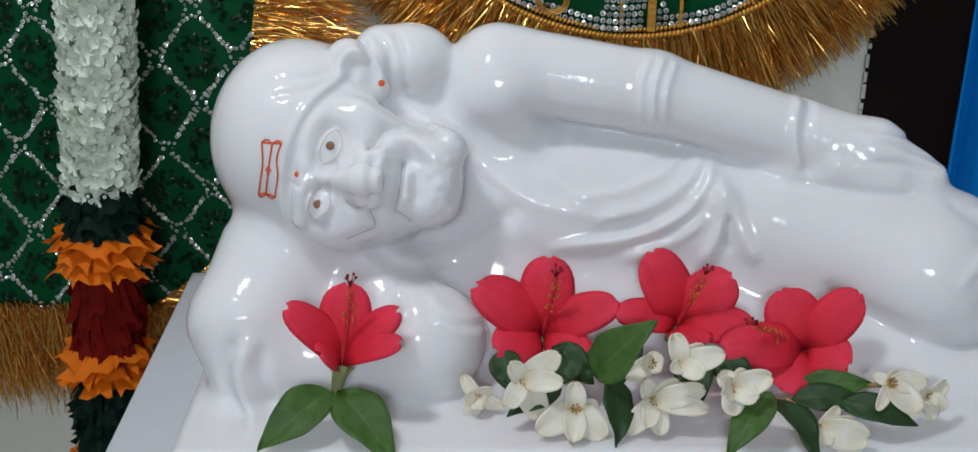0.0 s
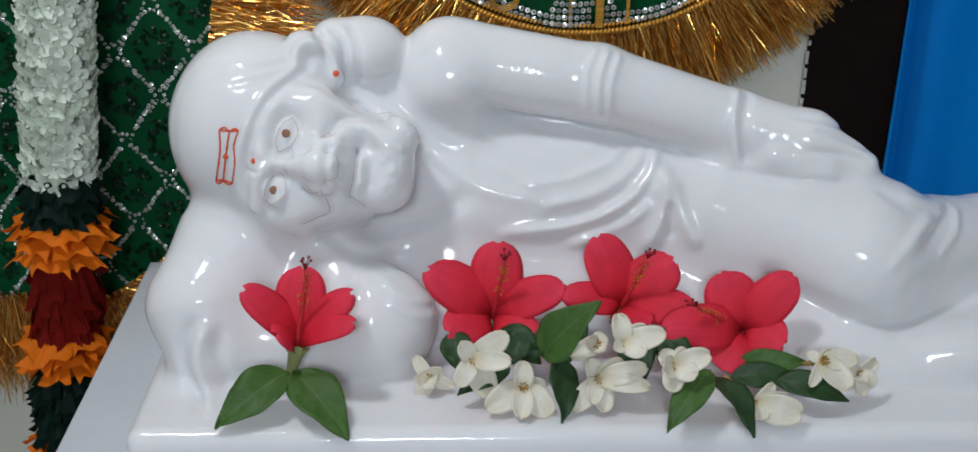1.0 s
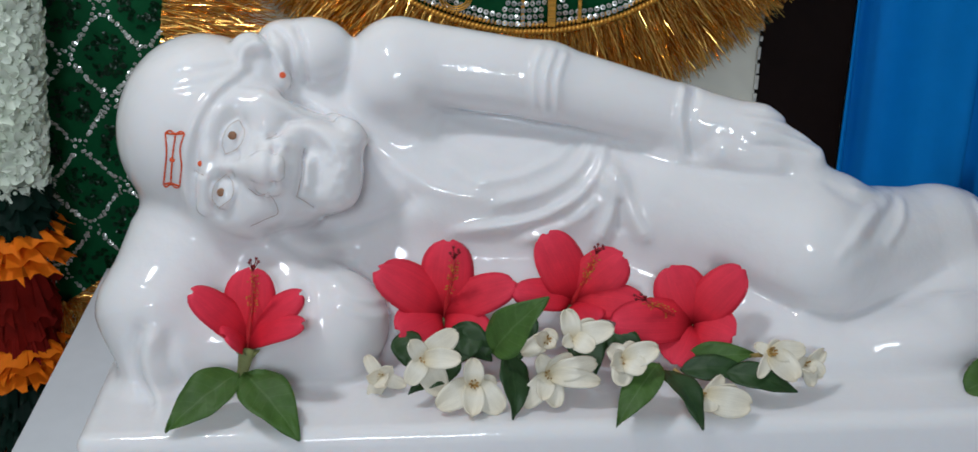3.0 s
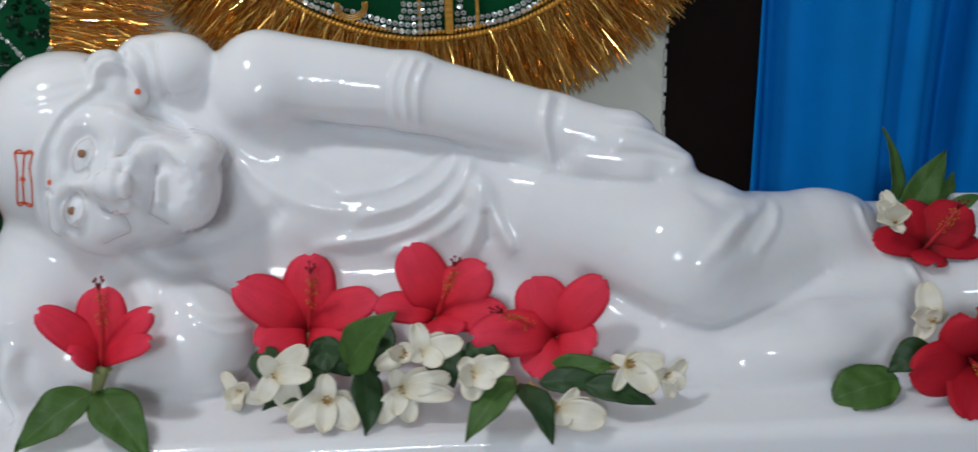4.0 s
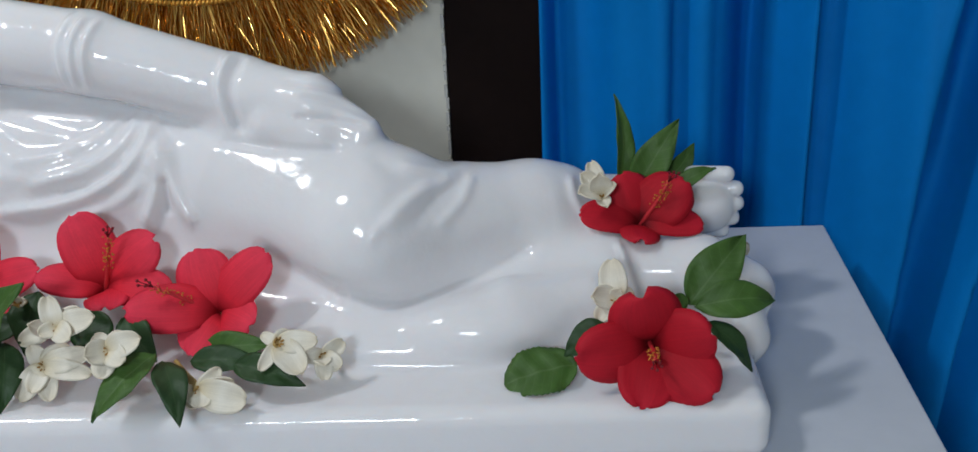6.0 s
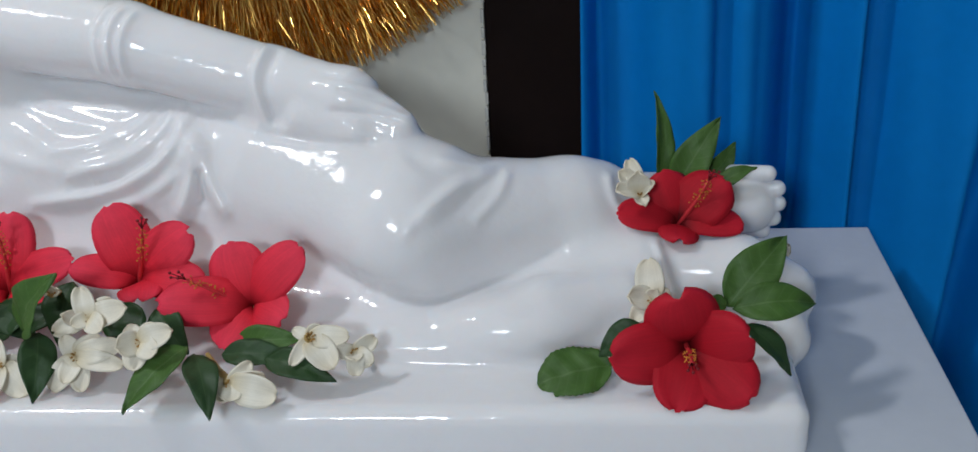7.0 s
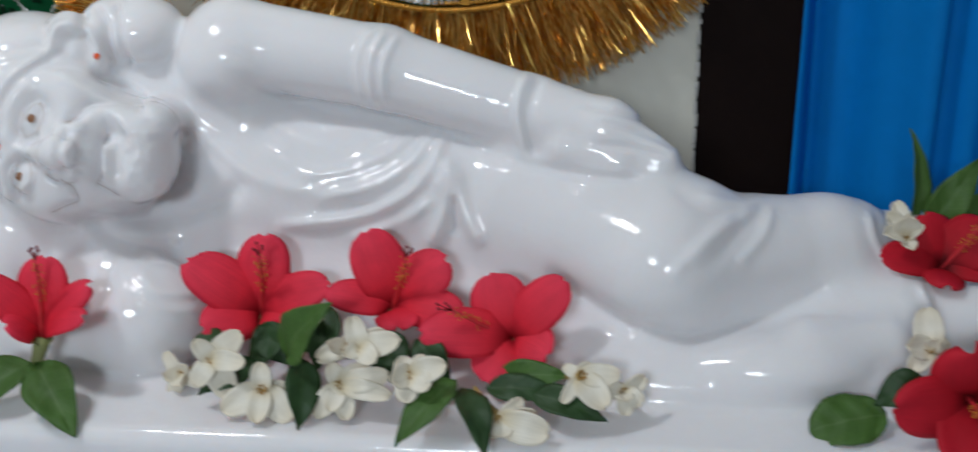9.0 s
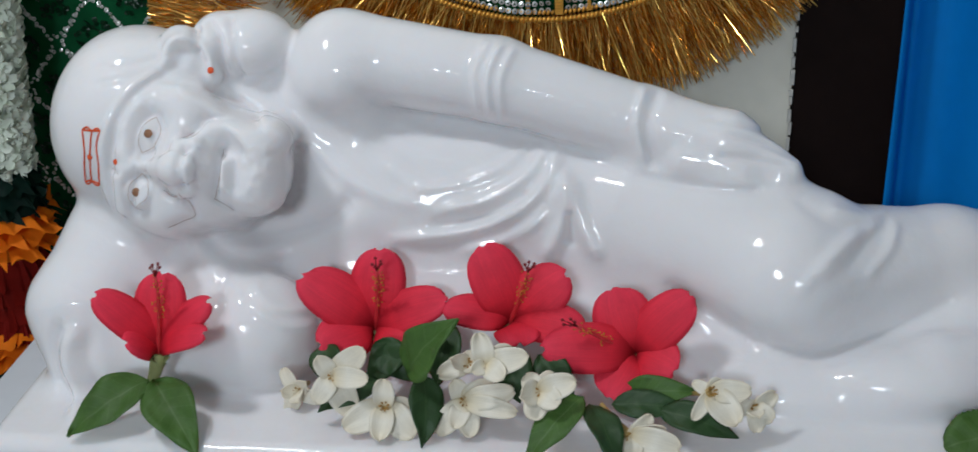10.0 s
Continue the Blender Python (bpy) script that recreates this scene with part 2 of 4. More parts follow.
part("chipped_edge", bm, EDGE, dark_board, "flaking white edge strip", smooth=False)


# ---- blue curtain: hanging folds ----
FOLDS = ((0.20, 0.0), (0.228, -0.002), (0.246, 0.010), (0.252, 0.008), (0.352, -0.016), (0.360, -0.010), (0.394, -0.014), (0.402, -0.012), (0.444, 0.012),
         (0.450, 0.016), (0.456, 0.002), (0.496, -0.012), (0.503, 0.000), (0.509, -0.004), (0.590, -0.030), (0.600, -0.012), (0.632, -0.004),
         (0.668, -0.032), (0.690, -0.012), (0.74, -0.030), (0.77, -0.010), (0.82, -0.034), (0.88, -0.012), (0.95, -0.03), (1.3, 0.0))


def curtain_y(x, z):
    """Depth of the folded cloth at x: broad panels with sharp turns between them, leaning a little to one side further on."""
    s = x - max(0.0, x - 0.50) * 0.9 * (z - 0.1) - 0.004 * math.sin(5 * z + 9 * x)
    for (a, ya), (b, yb) in zip(FOLDS, FOLDS[1:]):
        if a <= s < b:
            t = (s - a) / (b - a)
            y = 3.1 * (ya + (yb - ya) * t * t * (3 - 2 * t))
            break
    else:
        y = 0.0
    y += 0.398 - 0.16 * max(0.0, x - 0.46) + 0.0030 * math.sin(x * 160 + 3 * z)
    return y + 0.0018 * noise.noise((x * 26, z * 9, 3))


bm = new_bm()
sheet(bm, [[(0.226 + 0.9 * i / 240, curtain_y(0.226 + 0.9 * i / 240, -0.8 + 1.5 * j / 60), -0.8 + 1.5 * j / 60) for j in range(61)] for i in range(241)])
curtain = tagged(new("curtain", finish(bm, "curtain", CURTAIN)), "bright blue satin curtain hanging in loose folds", "curtain")
curtain.modifiers.new("thickness", "SOLIDIFY").thickness = 0.001


# ---- marble statue: one carved solid, from blended rounded forms ----
STEP = 0.0013
LOW, HIGH = np.array((-0.512, -0.108, -0.006)), np.array((0.412, 0.232, 0.336))
COUNT = np.ceil((HIGH - LOW) / STEP).astype(int)
GX, GY, GZ = (LOW[i] + STEP * np.arange(COUNT[i]) for i in range(3))
field = np.full(COUNT, 0.06, dtype=np.float32)


def window(lo, hi):
    out = []
    for i in range(3):
        a = int(max(0, (lo[i] - LOW[i]) / STEP))
        b = int(min(COUNT[i], (hi[i] - LOW[i]) / STEP + 2))
        out.append(slice(a, max(a + 1, b)))
    return tuple(out)


def carve(distance, lo, hi, k):
    s = window(np.array(lo) - k - 0.014, np.array(hi) + k + 0.014)
    x, y, z = GX[s[0]][:, None, None], GY[s[1]][None, :, None], GZ[s[2]][None, None, :]
    d, a = distance(x, y, z), field[s]
    h = np.clip(0.5 + 0.5 * (a - d) / k, 0, 1)
    field[s] = a * (1 - h) + d * h - k * h * (1 - h)


def oval(c, r, k=0.012, turn=(0, 0, 0)):
    rot = np.array(Euler([radians(v) for v in turn]).to_matrix())
    c, r = np.array(c), np.array(r)

    def distance(x, y, z):
        p = [x - c[0], y - c[1], z - c[2]]
        q = [rot[0][i] * p[0] + rot[1][i] * p[1] + rot[2][i] * p[2] for i in range(3)]
        k0 = np.sqrt(sum((q[i] / r[i]) ** 2 for i in range(3)))
        k1 = np.sqrt(sum((q[i] / r[i] ** 2) ** 2 for i in range(3))) + 1e-6
        return k0 * (k0 - 1) / k1

    carve(distance, c - r.max(), c + r.max(), k)


def limb(a, b, ra, rb, k=0.012):
    a, b = np.array(a), np.array(b)
    ab = b - a
    top = max(ra, rb)

    def distance(x, y, z):
        p = (x - a[0], y - a[1], z - a[2])
        t = np.clip((p[0] * ab[0] + p[1] * ab[1] + p[2] * ab[2]) / (ab @ ab), 0, 1)
        return np.sqrt(sum((p[i] - t * ab[i]) ** 2 for i in range(3))) - (ra + (rb - ra) * t)

    carve(distance, np.minimum(a, b) - top, np.maximum(a, b) + top, k)


def block(lo, hi, r, k=0.006):
    c, half = (np.array(lo) + np.array(hi)) / 2, (np.array(hi) - np.array(lo)) / 2 - r

    def distance(x, y, z):
        q = [np.abs(v - c[i]) - half[i] for i, v in enumerate((x, y, z))]
        out = np.sqrt(sum(np.maximum(v, 0) ** 2 for v in q))
        return out + np.minimum(np.maximum(np.maximum(q[0], q[1]), q[2]), 0) - r

    carve(distance, lo, hi, k)


SLANT = 0.905, 0.425


def score(points, depth, width):
    """A groove (depth over 0) or a raised fold (under 0) along a line on the front, which is given in x and slanting height."""
    pts = np.array(points)
    lo, hi = pts.min(0) - 3 * width, pts.max(0) + 3 * width
    a, b = max(0, int((lo[0] - LOW[0]) / STEP)), min(COUNT[0], int((hi[0] - LOW[0]) / STEP) + 2)
    x = GX[a:b][:, None, None]
    v = GZ[None, None, :] * SLANT[0] + GY[None, :, None] * SLANT[1]
    ys, zs = np.nonzero(((v > lo[1]) & (v < hi[1]))[0])
    if len(ys) == 0:
        return
    v = v[0, ys, zs][None, :]
    x = x[:, 0, :]
    best = None
    n = len(pts) - 1
    for i, (p, q) in enumerate(zip(pts, pts[1:])):
        pq = q - p
        t = np.clip(((x - p[0]) * pq[0] + (v - p[1]) * pq[1]) / (pq @ pq + 1e-12), 0, 1)
        d2 = (x - p[0] - t * pq[0]) ** 2 + (v - p[1] - t * pq[1]) ** 2
        along_line = (i + t) / n
        fade = np.clip(np.minimum(along_line, 1 - along_line) * 6 + 0.25, 0, 1)
        amount = np.exp(-d2 / width ** 2) * fade
        best = amount if best is None else np.maximum(best, amount)
    field[a:b, ys, zs] += depth * best


def curve_of(points, steps=6):
    """A smooth line through points."""
    p = [Vector((*q, 0)) for q in points]
    out = []
    for i in range(len(p) - 1):
        a, b, c, d = p[max(i - 1, 0)], p[i], p[i + 1], p[min(i + 2, len(p) - 1)]
        for k in range(steps):
            t = k / steps
            w = 0.5 * (2 * b + (c - a) * t + (2 * a - 5 * b + 4 * c - d) * t * t + (3 * b - a - 3 * c + d) * t ** 3)
            out.append((w.x, w.y))
    return out + [tuple(points[-1])]


# torso, hips, drapery on the base
limb((-0.235, 0.155, 0.138), (-0.03, 0.152, 0.132), 0.080, 0.080)
limb((-0.235, 0.168, 0.165), (-0.05, 0.160, 0.148), 0.062, 0.062, 0.02)
oval((-0.2840, 0.1200, 0.1020), (0.090, 0.050, 0.055), 0.02)
limb((-0.25, 0.095, 0.065), (0.02, 0.085, 0.060), 0.050, 0.048, 0.03)
oval((0.13, 0.070, 0.052), (0.21, 0.090, 0.036), 0.03)
# raised shoulder, arm and hand along the side
oval((-0.2520, 0.1420, 0.2560), (0.046, 0.050, 0.041), 0.03)
limb((-0.2520, 0.1400, 0.2660), (-0.1300, 0.1280, 0.2500), 0.0355, 0.0320, 0.010)
limb((-0.1300, 0.1280, 0.2500), (-0.0140, 0.1180, 0.2170), 0.0320, 0.0290, 0.008)
limb((-0.0140, 0.1180, 0.2170), (0.0440, 0.1000, 0.2095), 0.0295, 0.0245, 0.006)
limb((0.0440, 0.1000, 0.2095), (0.0840, 0.0850, 0.1960), 0.0245, 0.0140, 0.010)
limb((0.0120, 0.0840, 0.2040), (0.0540, 0.0760, 0.1970), 0.0090, 0.0070, 0.010)
# head: wrapped cap, face, beard, neck, ear, knotted tail of the cloth
oval((-0.4204, 0.1131, 0.2221), (0.056, 0.070, 0.070), 0.02, (-25, 6, 0))
oval((-0.4025, 0.1104, 0.2162), (0.072, 0.077, 0.076), 0.02, (-25, 10, 0))
oval((-0.3687, 0.0812, 0.1965), (0.072, 0.062, 0.061), 0.004, (-25, 4, 0))
oval((-0.3539, 0.1188, 0.2718), (0.016, 0.014, 0.016), 0.008)
oval((-0.3141, 0.0656, 0.2009), (0.033, 0.034, 0.037), 0.005, (-25, 0, 0))
oval((-0.3275, 0.0829, 0.2188), (0.042, 0.036, 0.025), 0.007, (-25, 0, 0))
oval((-0.3355, 0.0617, 0.1832), (0.040, 0.034, 0.022), 0.007, (-25, 0, 0))
limb((-0.3338, 0.1464, 0.2294), (-0.2519, 0.1573, 0.1891), 0.042, 0.052, 0.02)
limb((-0.3884, 0.1378, 0.1523), (-0.3057, 0.1491, 0.1175), 0.055, 0.050, 0.02)
oval((-0.3239, 0.1349, 0.2779), (0.036, 0.034, 0.026), 0.008)
oval((-0.3456, 0.1300, 0.2815), (0.022, 0.030, 0.022), 0.005, (0, 20, 0))
oval((-0.3677, 0.1059, 0.2820), (0.018, 0.018, 0.019), 0.004, (0, -30, 0))
limb((-0.3584, 0.0957, 0.2743), (-0.3447, 0.0973, 0.2637), 0.010, 0.008, 0.006)
# features: sockets, eyes, lids, brow, nose, cheeks, moustache, lips, chin
limb((-0.3912, 0.0335, 0.2150), (-0.3570, 0.0180, 0.2215), 0.0060, 0.0092, 0.010)
oval((-0.3500, 0.0175, 0.2215), (0.0120, 0.0125, 0.0135), 0.006)
oval((-0.3510, 0.0215, 0.2040), (0.0100, 0.0100, 0.0090), 0.005)
oval((-0.3480, 0.0330, 0.2315), (0.0100, 0.0100, 0.0085), 0.005)
oval((-0.3587, 0.0693, 0.2465), (0.026, 0.022, 0.020), 0.010)
oval((-0.3665, 0.0417, 0.1783), (0.030, 0.020, 0.016), 0.014)
limb((-0.3894, 0.0569, 0.2482), (-0.3953, 0.0348, 0.2271), 0.0070, 0.0065, 0.007)
limb((-0.3981, 0.0285, 0.2097), (-0.4005, 0.0275, 0.1860), 0.0056, 0.0056, 0.010)
limb((-0.3380, 0.0370, 0.2192), (-0.3320, 0.0530, 0.2346), 0.0095, 0.0095, 0.008)
limb((-0.3385, 0.0345, 0.2125), (-0.3395, 0.0340, 0.1890), 0.0095, 0.0075, 0.008)
limb((-0.3333, 0.0573, 0.2349), (-0.2924, 0.0646, 0.2269), 0.010, 0.012, 0.006)
limb((-0.2990, 0.0550, 0.2251), (-0.3000, 0.0450, 0.1909), 0.016, 0.016, 0.012)
score(curve_of([(-0.3720, 0.2451), (-0.3760, 0.2324), (-0.3820, 0.2206)]), 0.0062, 0.0110)
score([(-0.3860, 0.2206), (-0.3710, 0.2224)], 0.0045, 0.0075)
score([(-0.3900, 0.2016), (-0.3760, 0.1998)], 0.0045, 0.0075)
score(curve_of([(-0.3820, 0.2025), (-0.3850, 0.1899), (-0.3880, 0.1781)]), 0.0062, 0.0105)
oval((-0.3779, 0.0469, 0.2351), (0.0070, 0.0090, 0.0125), 0.003, (-25, 12, 0))
oval((-0.3837, 0.0293, 0.1954), (0.0068, 0.0090, 0.0120), 0.003, (-25, 4, 0))
EYELIDS = (
    [(-0.3724, 0.2458), (-0.3809, 0.2391), (-0.3850, 0.2275), (-0.3830, 0.2195)],
    [(-0.3724, 0.2458), (-0.3680, 0.2359), (-0.3720, 0.2252), (-0.3830, 0.2195)],
    [(-0.3825, 0.2045), (-0.3910, 0.1971), (-0.3938, 0.1855), (-0.3896, 0.1785)],
    [(-0.3825, 0.2045), (-0.3774, 0.1965), (-0.3788, 0.1860), (-0.3896, 0.1785)],
)
for lid in EYELIDS:
    score(curve_of(lid), -0.0020, 0.0020)
    score(curve_of([(u + (0.003 if k % 2 else -0.003), v) for u, v in lid for k in (EYELIDS.index(lid),)]), 0.0010, 0.0022)
# supporting arm under the head, hand, sleeve
limb((-0.4270, 0.0750, 0.1230), (-0.4500, 0.0360, 0.0930), 0.054, 0.044, 0.018)
limb((-0.4500, 0.0360, 0.0930), (-0.4440, 0.0180, 0.0640), 0.044, 0.034, 0.012)
limb((-0.4400, 0.0280, 0.0670), (-0.3320, 0.0380, 0.0660), 0.036, 0.042, 0.020)
limb((-0.4160, 0.0850, 0.1030), (-0.3440, 0.0800, 0.1060), 0.045, 0.045, 0.02)
oval((-0.3180, 0.0300, 0.0790), (0.055, 0.046, 0.049), 0.014)
oval((-0.3470, 0.0550, 0.1080), (0.036, 0.030, 0.030), 0.02)
oval((-0.4560, 0.0120, 0.0400), (0.022, 0.030, 0.018), 0.012)
# thigh, knee, shins under the cloth
limb((0.0, 0.130, 0.128), (0.0840, 0.0680, 0.1190), 0.080, 0.058, 0.02)
limb((0.0500, 0.0950, 0.1670), (0.1100, 0.0800, 0.1520), 0.030, 0.028, 0.02)
limb((0.0890, 0.0680, 0.1170), (0.2140, 0.1080, 0.1120), 0.056, 0.040, 0.018)
limb((0.2140, 0.1080, 0.1130), (0.2350, 0.1180, 0.1110), 0.039, 0.035, 0.014)
limb((0.1460, 0.0700, 0.0610), (0.2650, 0.0720, 0.0760), 0.036, 0.036, 0.022)
oval((0.1740, 0.0120, 0.0670), (0.062, 0.034, 0.024), 0.012)
limb((0.1960, 0.0200, 0.0730), (0.2500, 0.0300, 0.0740), 0.022, 0.018, 0.014)
# feet
limb((0.2570, 0.1350, 0.1000), (0.3580, 0.1400, 0.1000), 0.030, 0.024, 0.008)
for k, (toe_x, toe_z) in enumerate(((0.372, 0.129), (0.380, 0.116), (0.381, 0.103), (0.378, 0.090), (0.370, 0.079))):
    limb((0.345, 0.142, toe_z - 0.002), (toe_x, 0.134, toe_z), 0.0066, 0.0068, 0.0018)
limb((0.2680, 0.0750, 0.0740), (0.3420, 0.0620, 0.0780), 0.030, 0.027, 0.006)
limb((0.3420, 0.0620, 0.0780), (0.3750, 0.0600, 0.0610), 0.028, 0.026, 0.008)
limb((0.3610, 0.0500, 0.0620), (0.3710, 0.0300, 0.0380), 0.027, 0.022, 0.008)
# base slab
block((-0.495, -0.078, 0.0005), (0.375, 0.215, 0.046), 0.012, 0.012)

# folds of the robe
for pts, depth, width in (
    ([(-0.0820, 0.2297), (-0.0900, 0.2025), (-0.1160, 0.1781), (-0.1580, 0.1627), (-0.2100, 0.1564)], -0.0060, 0.0055),
    ([(-0.0920, 0.2315), (-0.1040, 0.2089), (-0.1350, 0.1890), (-0.1770, 0.1781)], -0.0045, 0.0055),
    ([(-0.1060, 0.2315), (-0.1230, 0.2161), (-0.1550, 0.2025), (-0.1920, 0.1971)], -0.0030, 0.0050),
    ([(-0.0760, 0.2116), (-0.0880, 0.1790), (-0.1140, 0.1582), (-0.1520, 0.1482)], -0.0055, 0.0055),
    ([(-0.0740, 0.2071), (-0.0770, 0.1745), (-0.0890, 0.1455)], -0.0060, 0.0055),
    ([(-0.0690, 0.2025), (-0.0640, 0.1745), (-0.0500, 0.1455)], -0.0050, 0.0060),
    ([(-0.1300, 0.1745), (-0.1530, 0.1690), (-0.1770, 0.1672)], 0.0030, 0.0045),
    ([(-0.1030, 0.1935), (-0.1300, 0.1781), (-0.1580, 0.1727)], 0.0030, 0.0040),
    ([(-0.0840, 0.1880), (-0.0960, 0.1672), (-0.1240, 0.1527)], 0.0035, 0.0045),
    ([(-0.0720, 0.1790), (-0.0710, 0.1555)], 0.0040, 0.0050),
    ([(-0.2980, 0.2523), (-0.2620, 0.2188), (-0.2250, 0.1935), (-0.1770, 0.1817)], -0.0030, 0.0070),
    ([(-0.2390, 0.2695), (-0.1800, 0.2451), (-0.1060, 0.2351), (-0.0250, 0.2089)], 0.0026, 0.0060),
    ([(-0.0250, 0.2089), (0.0270, 0.1996), (0.0700, 0.1966)], 0.0030, 0.0040),
    ([(-0.1240, 0.3049), (-0.1330, 0.2805), (-0.1330, 0.2506)], -0.0030, 0.0032),
    ([(-0.1140, 0.3022), (-0.1230, 0.2778), (-0.1240, 0.2479)], -0.0022, 0.0030),
    ([(-0.1330, 0.3077), (-0.1430, 0.2832), (-0.1420, 0.2525)], -0.0022, 0.0032),
    ([(-0.0160, 0.2760), (-0.0230, 0.2479), (-0.0170, 0.2163)], -0.0026, 0.0034),
    ([(-0.0070, 0.2706), (-0.0140, 0.2452), (-0.0090, 0.2135)], 0.0026, 0.0042),
    ([(0.0270, 0.2497), (0.0670, 0.2416), (0.0980, 0.2253)], 0.0022, 0.0026),
    ([(0.0400, 0.2389), (0.0710, 0.2307), (0.0950, 0.2199)], 0.0022, 0.0026),
    ([(0.0350, 0.2226), (0.0660, 0.2199), (0.0910, 0.2135)], 0.0022, 0.0026),
    ([(0.1080, 0.1392), (0.1290, 0.1627), (0.1550, 0.1772)], -0.0026, 0.0060),
    ([(0.1260, 0.1401), (0.1420, 0.1600), (0.1630, 0.1763)], 0.0010, 0.0045),
    ([(0.1430, 0.1383), (0.1600, 0.1573), (0.1670, 0.1763)], -0.0024, 0.0045),
    ([(0.0920, 0.1256), (0.1130, 0.1518), (0.1380, 0.1718)], -0.0018, 0.0050),
    ([(0.0930, 0.1908), (0.1190, 0.1727), (0.1430, 0.1718)], 0.0014, 0.0050),
    ([(0.1160, 0.1862), (0.1390, 0.1808), (0.1620, 0.1844)], -0.0020, 0.0040),
    ([(0.0690, 0.0921), (0.1120, 0.0794), (0.1580, 0.0930), (0.2120, 0.1193)], 0.0045, 0.0070),
    ([(0.0040, 0.1265), (0.0310, 0.1084), (0.0690, 0.0876)], 0.0055, 0.0070),
    ([(0.2770, 0.1229), (0.2850, 0.1003), (0.2910, 0.0813)], -0.0040, 0.0035),
    ([(0.2440, 0.1754), (0.2480, 0.1546), (0.2650, 0.1301)], -0.0030, 0.0040),
    ([(-0.2260, 0.2523), (-0.1840, 0.2324), (-0.1330, 0.2197), (-0.1010, 0.2252)], 0.0018, 0.0070),
    ([(-0.2300, 0.2369), (-0.1880, 0.2143), (-0.1410, 0.2061)], 0.0018, 0.0080),
    ([(-0.2160, 0.2197), (-0.1830, 0.1935), (-0.1540, 0.1862)], -0.0016, 0.0080),
    # neck folds, cap folds, tail pleats, ear hollow
    ([(-0.3610, 0.2695), (-0.3260, 0.2478), (-0.2990, 0.2215)], -0.0030, 0.0045),
    ([(-0.3430, 0.2695), (-0.3170, 0.2523), (-0.2810, 0.2261)], 0.0030, 0.0045),
    ([(-0.3530, 0.1654), (-0.3240, 0.1582), (-0.2720, 0.1681), (-0.2390, 0.1890)], 0.0060, 0.0080),
    ([(-0.3620, 0.1636), (-0.3300, 0.1419), (-0.2910, 0.1365)], 0.0040, 0.0060),
    ([(-0.3490, 0.3225), (-0.3370, 0.3071), (-0.3370, 0.2836)], 0.0035, 0.0035),
    ([(-0.3330, 0.3252), (-0.3260, 0.3044), (-0.3260, 0.2791)], 0.0030, 0.0030),
    ([(-0.3560, 0.3180), (-0.3500, 0.2972)], 0.0025, 0.0030),
    ([(-0.4230, 0.2831), (-0.3960, 0.2849), (-0.3730, 0.2930)], 0.0012, 0.0035),
    ([(-0.4190, 0.2695), (-0.3920, 0.2758), (-0.3710, 0.2849)], 0.0012, 0.0035),
    ([(-0.3630, 0.2867), (-0.3850, 0.2659), (-0.4000, 0.2396), (-0.4080, 0.2080), (-0.4100, 0.1799)], 0.0030, 0.0040),
    ([(-0.3690, 0.2885), (-0.3900, 0.2668), (-0.4060, 0.2396), (-0.4140, 0.2080), (-0.4150, 0.1781)], -0.0024, 0.0038),
    # moustache, beard frame, mouth, lower lip, chin
    ([(-0.3354, 0.2358), (-0.3388, 0.2187), (-0.3405, 0.2013), (-0.3357, 0.1892)], -0.0024, 0.0070),
    ([(-0.3345, 0.2367), (-0.3165, 0.2383), (-0.2948, 0.2344), (-0.2840, 0.2250)], -0.0026, 0.0075),
    ([(-0.3219, 0.2217), (-0.3094, 0.2204)], 0.0030, 0.0055),
    ([(-0.3246, 0.2235), (-0.3262, 0.2057), (-0.3306, 0.1863)], 0.0060, 0.0028),
    ([(-0.3200, 0.2153), (-0.3216, 0.1925)], -0.0062, 0.0050),
    ([(-0.3130, 0.2153), (-0.3142, 0.1924)], 0.0026, 0.0042),
    ([(-0.2972, 0.2229), (-0.2955, 0.2034), (-0.3083, 0.1835)], -0.0034, 0.0100),
    # smile line, cheek, base of the nose, corner of the mouth, lower cheek, brow
    ([(-0.3509, 0.2298), (-0.3407, 0.2378), (-0.3350, 0.2447), (-0.3190, 0.2450)], 0.0040, 0.0034),
    ([(-0.3633, 0.2589), (-0.3500, 0.2464)], -0.0030, 0.0160),
    ([(-0.3437, 0.2273), (-0.3454, 0.2101), (-0.3458, 0.1925)], 0.0034, 0.0036),
    ([(-0.3300, 0.1863), (-0.3186, 0.1779)], 0.0022, 0.0024),
    ([(-0.3655, 0.1930), (-0.3586, 0.1877), (-0.3518, 0.1886)], 0.0024, 0.0026),
    ([(-0.3500, 0.1899), (-0.3451, 0.1751), (-0.3551, 0.1697), (-0.3667, 0.1645)], 0.0022, 0.0026),
    ([(-0.4078, 0.2081), (-0.3989, 0.2037)], 0.0020, 0.0022),
    ([(-0.3975, 0.2360), (-0.3934, 0.2465), (-0.3806, 0.2590)], -0.0020, 0.0060),
    ([(-0.3727, 0.2743), (-0.3541, 0.2708), (-0.3374, 0.2588)], 0.0022, 0.0034),
    ([(-0.3286, 0.2650), (-0.3117, 0.2546), (-0.2969, 0.2399)], 0.0020, 0.0034),
    # rim and hollow of the ear
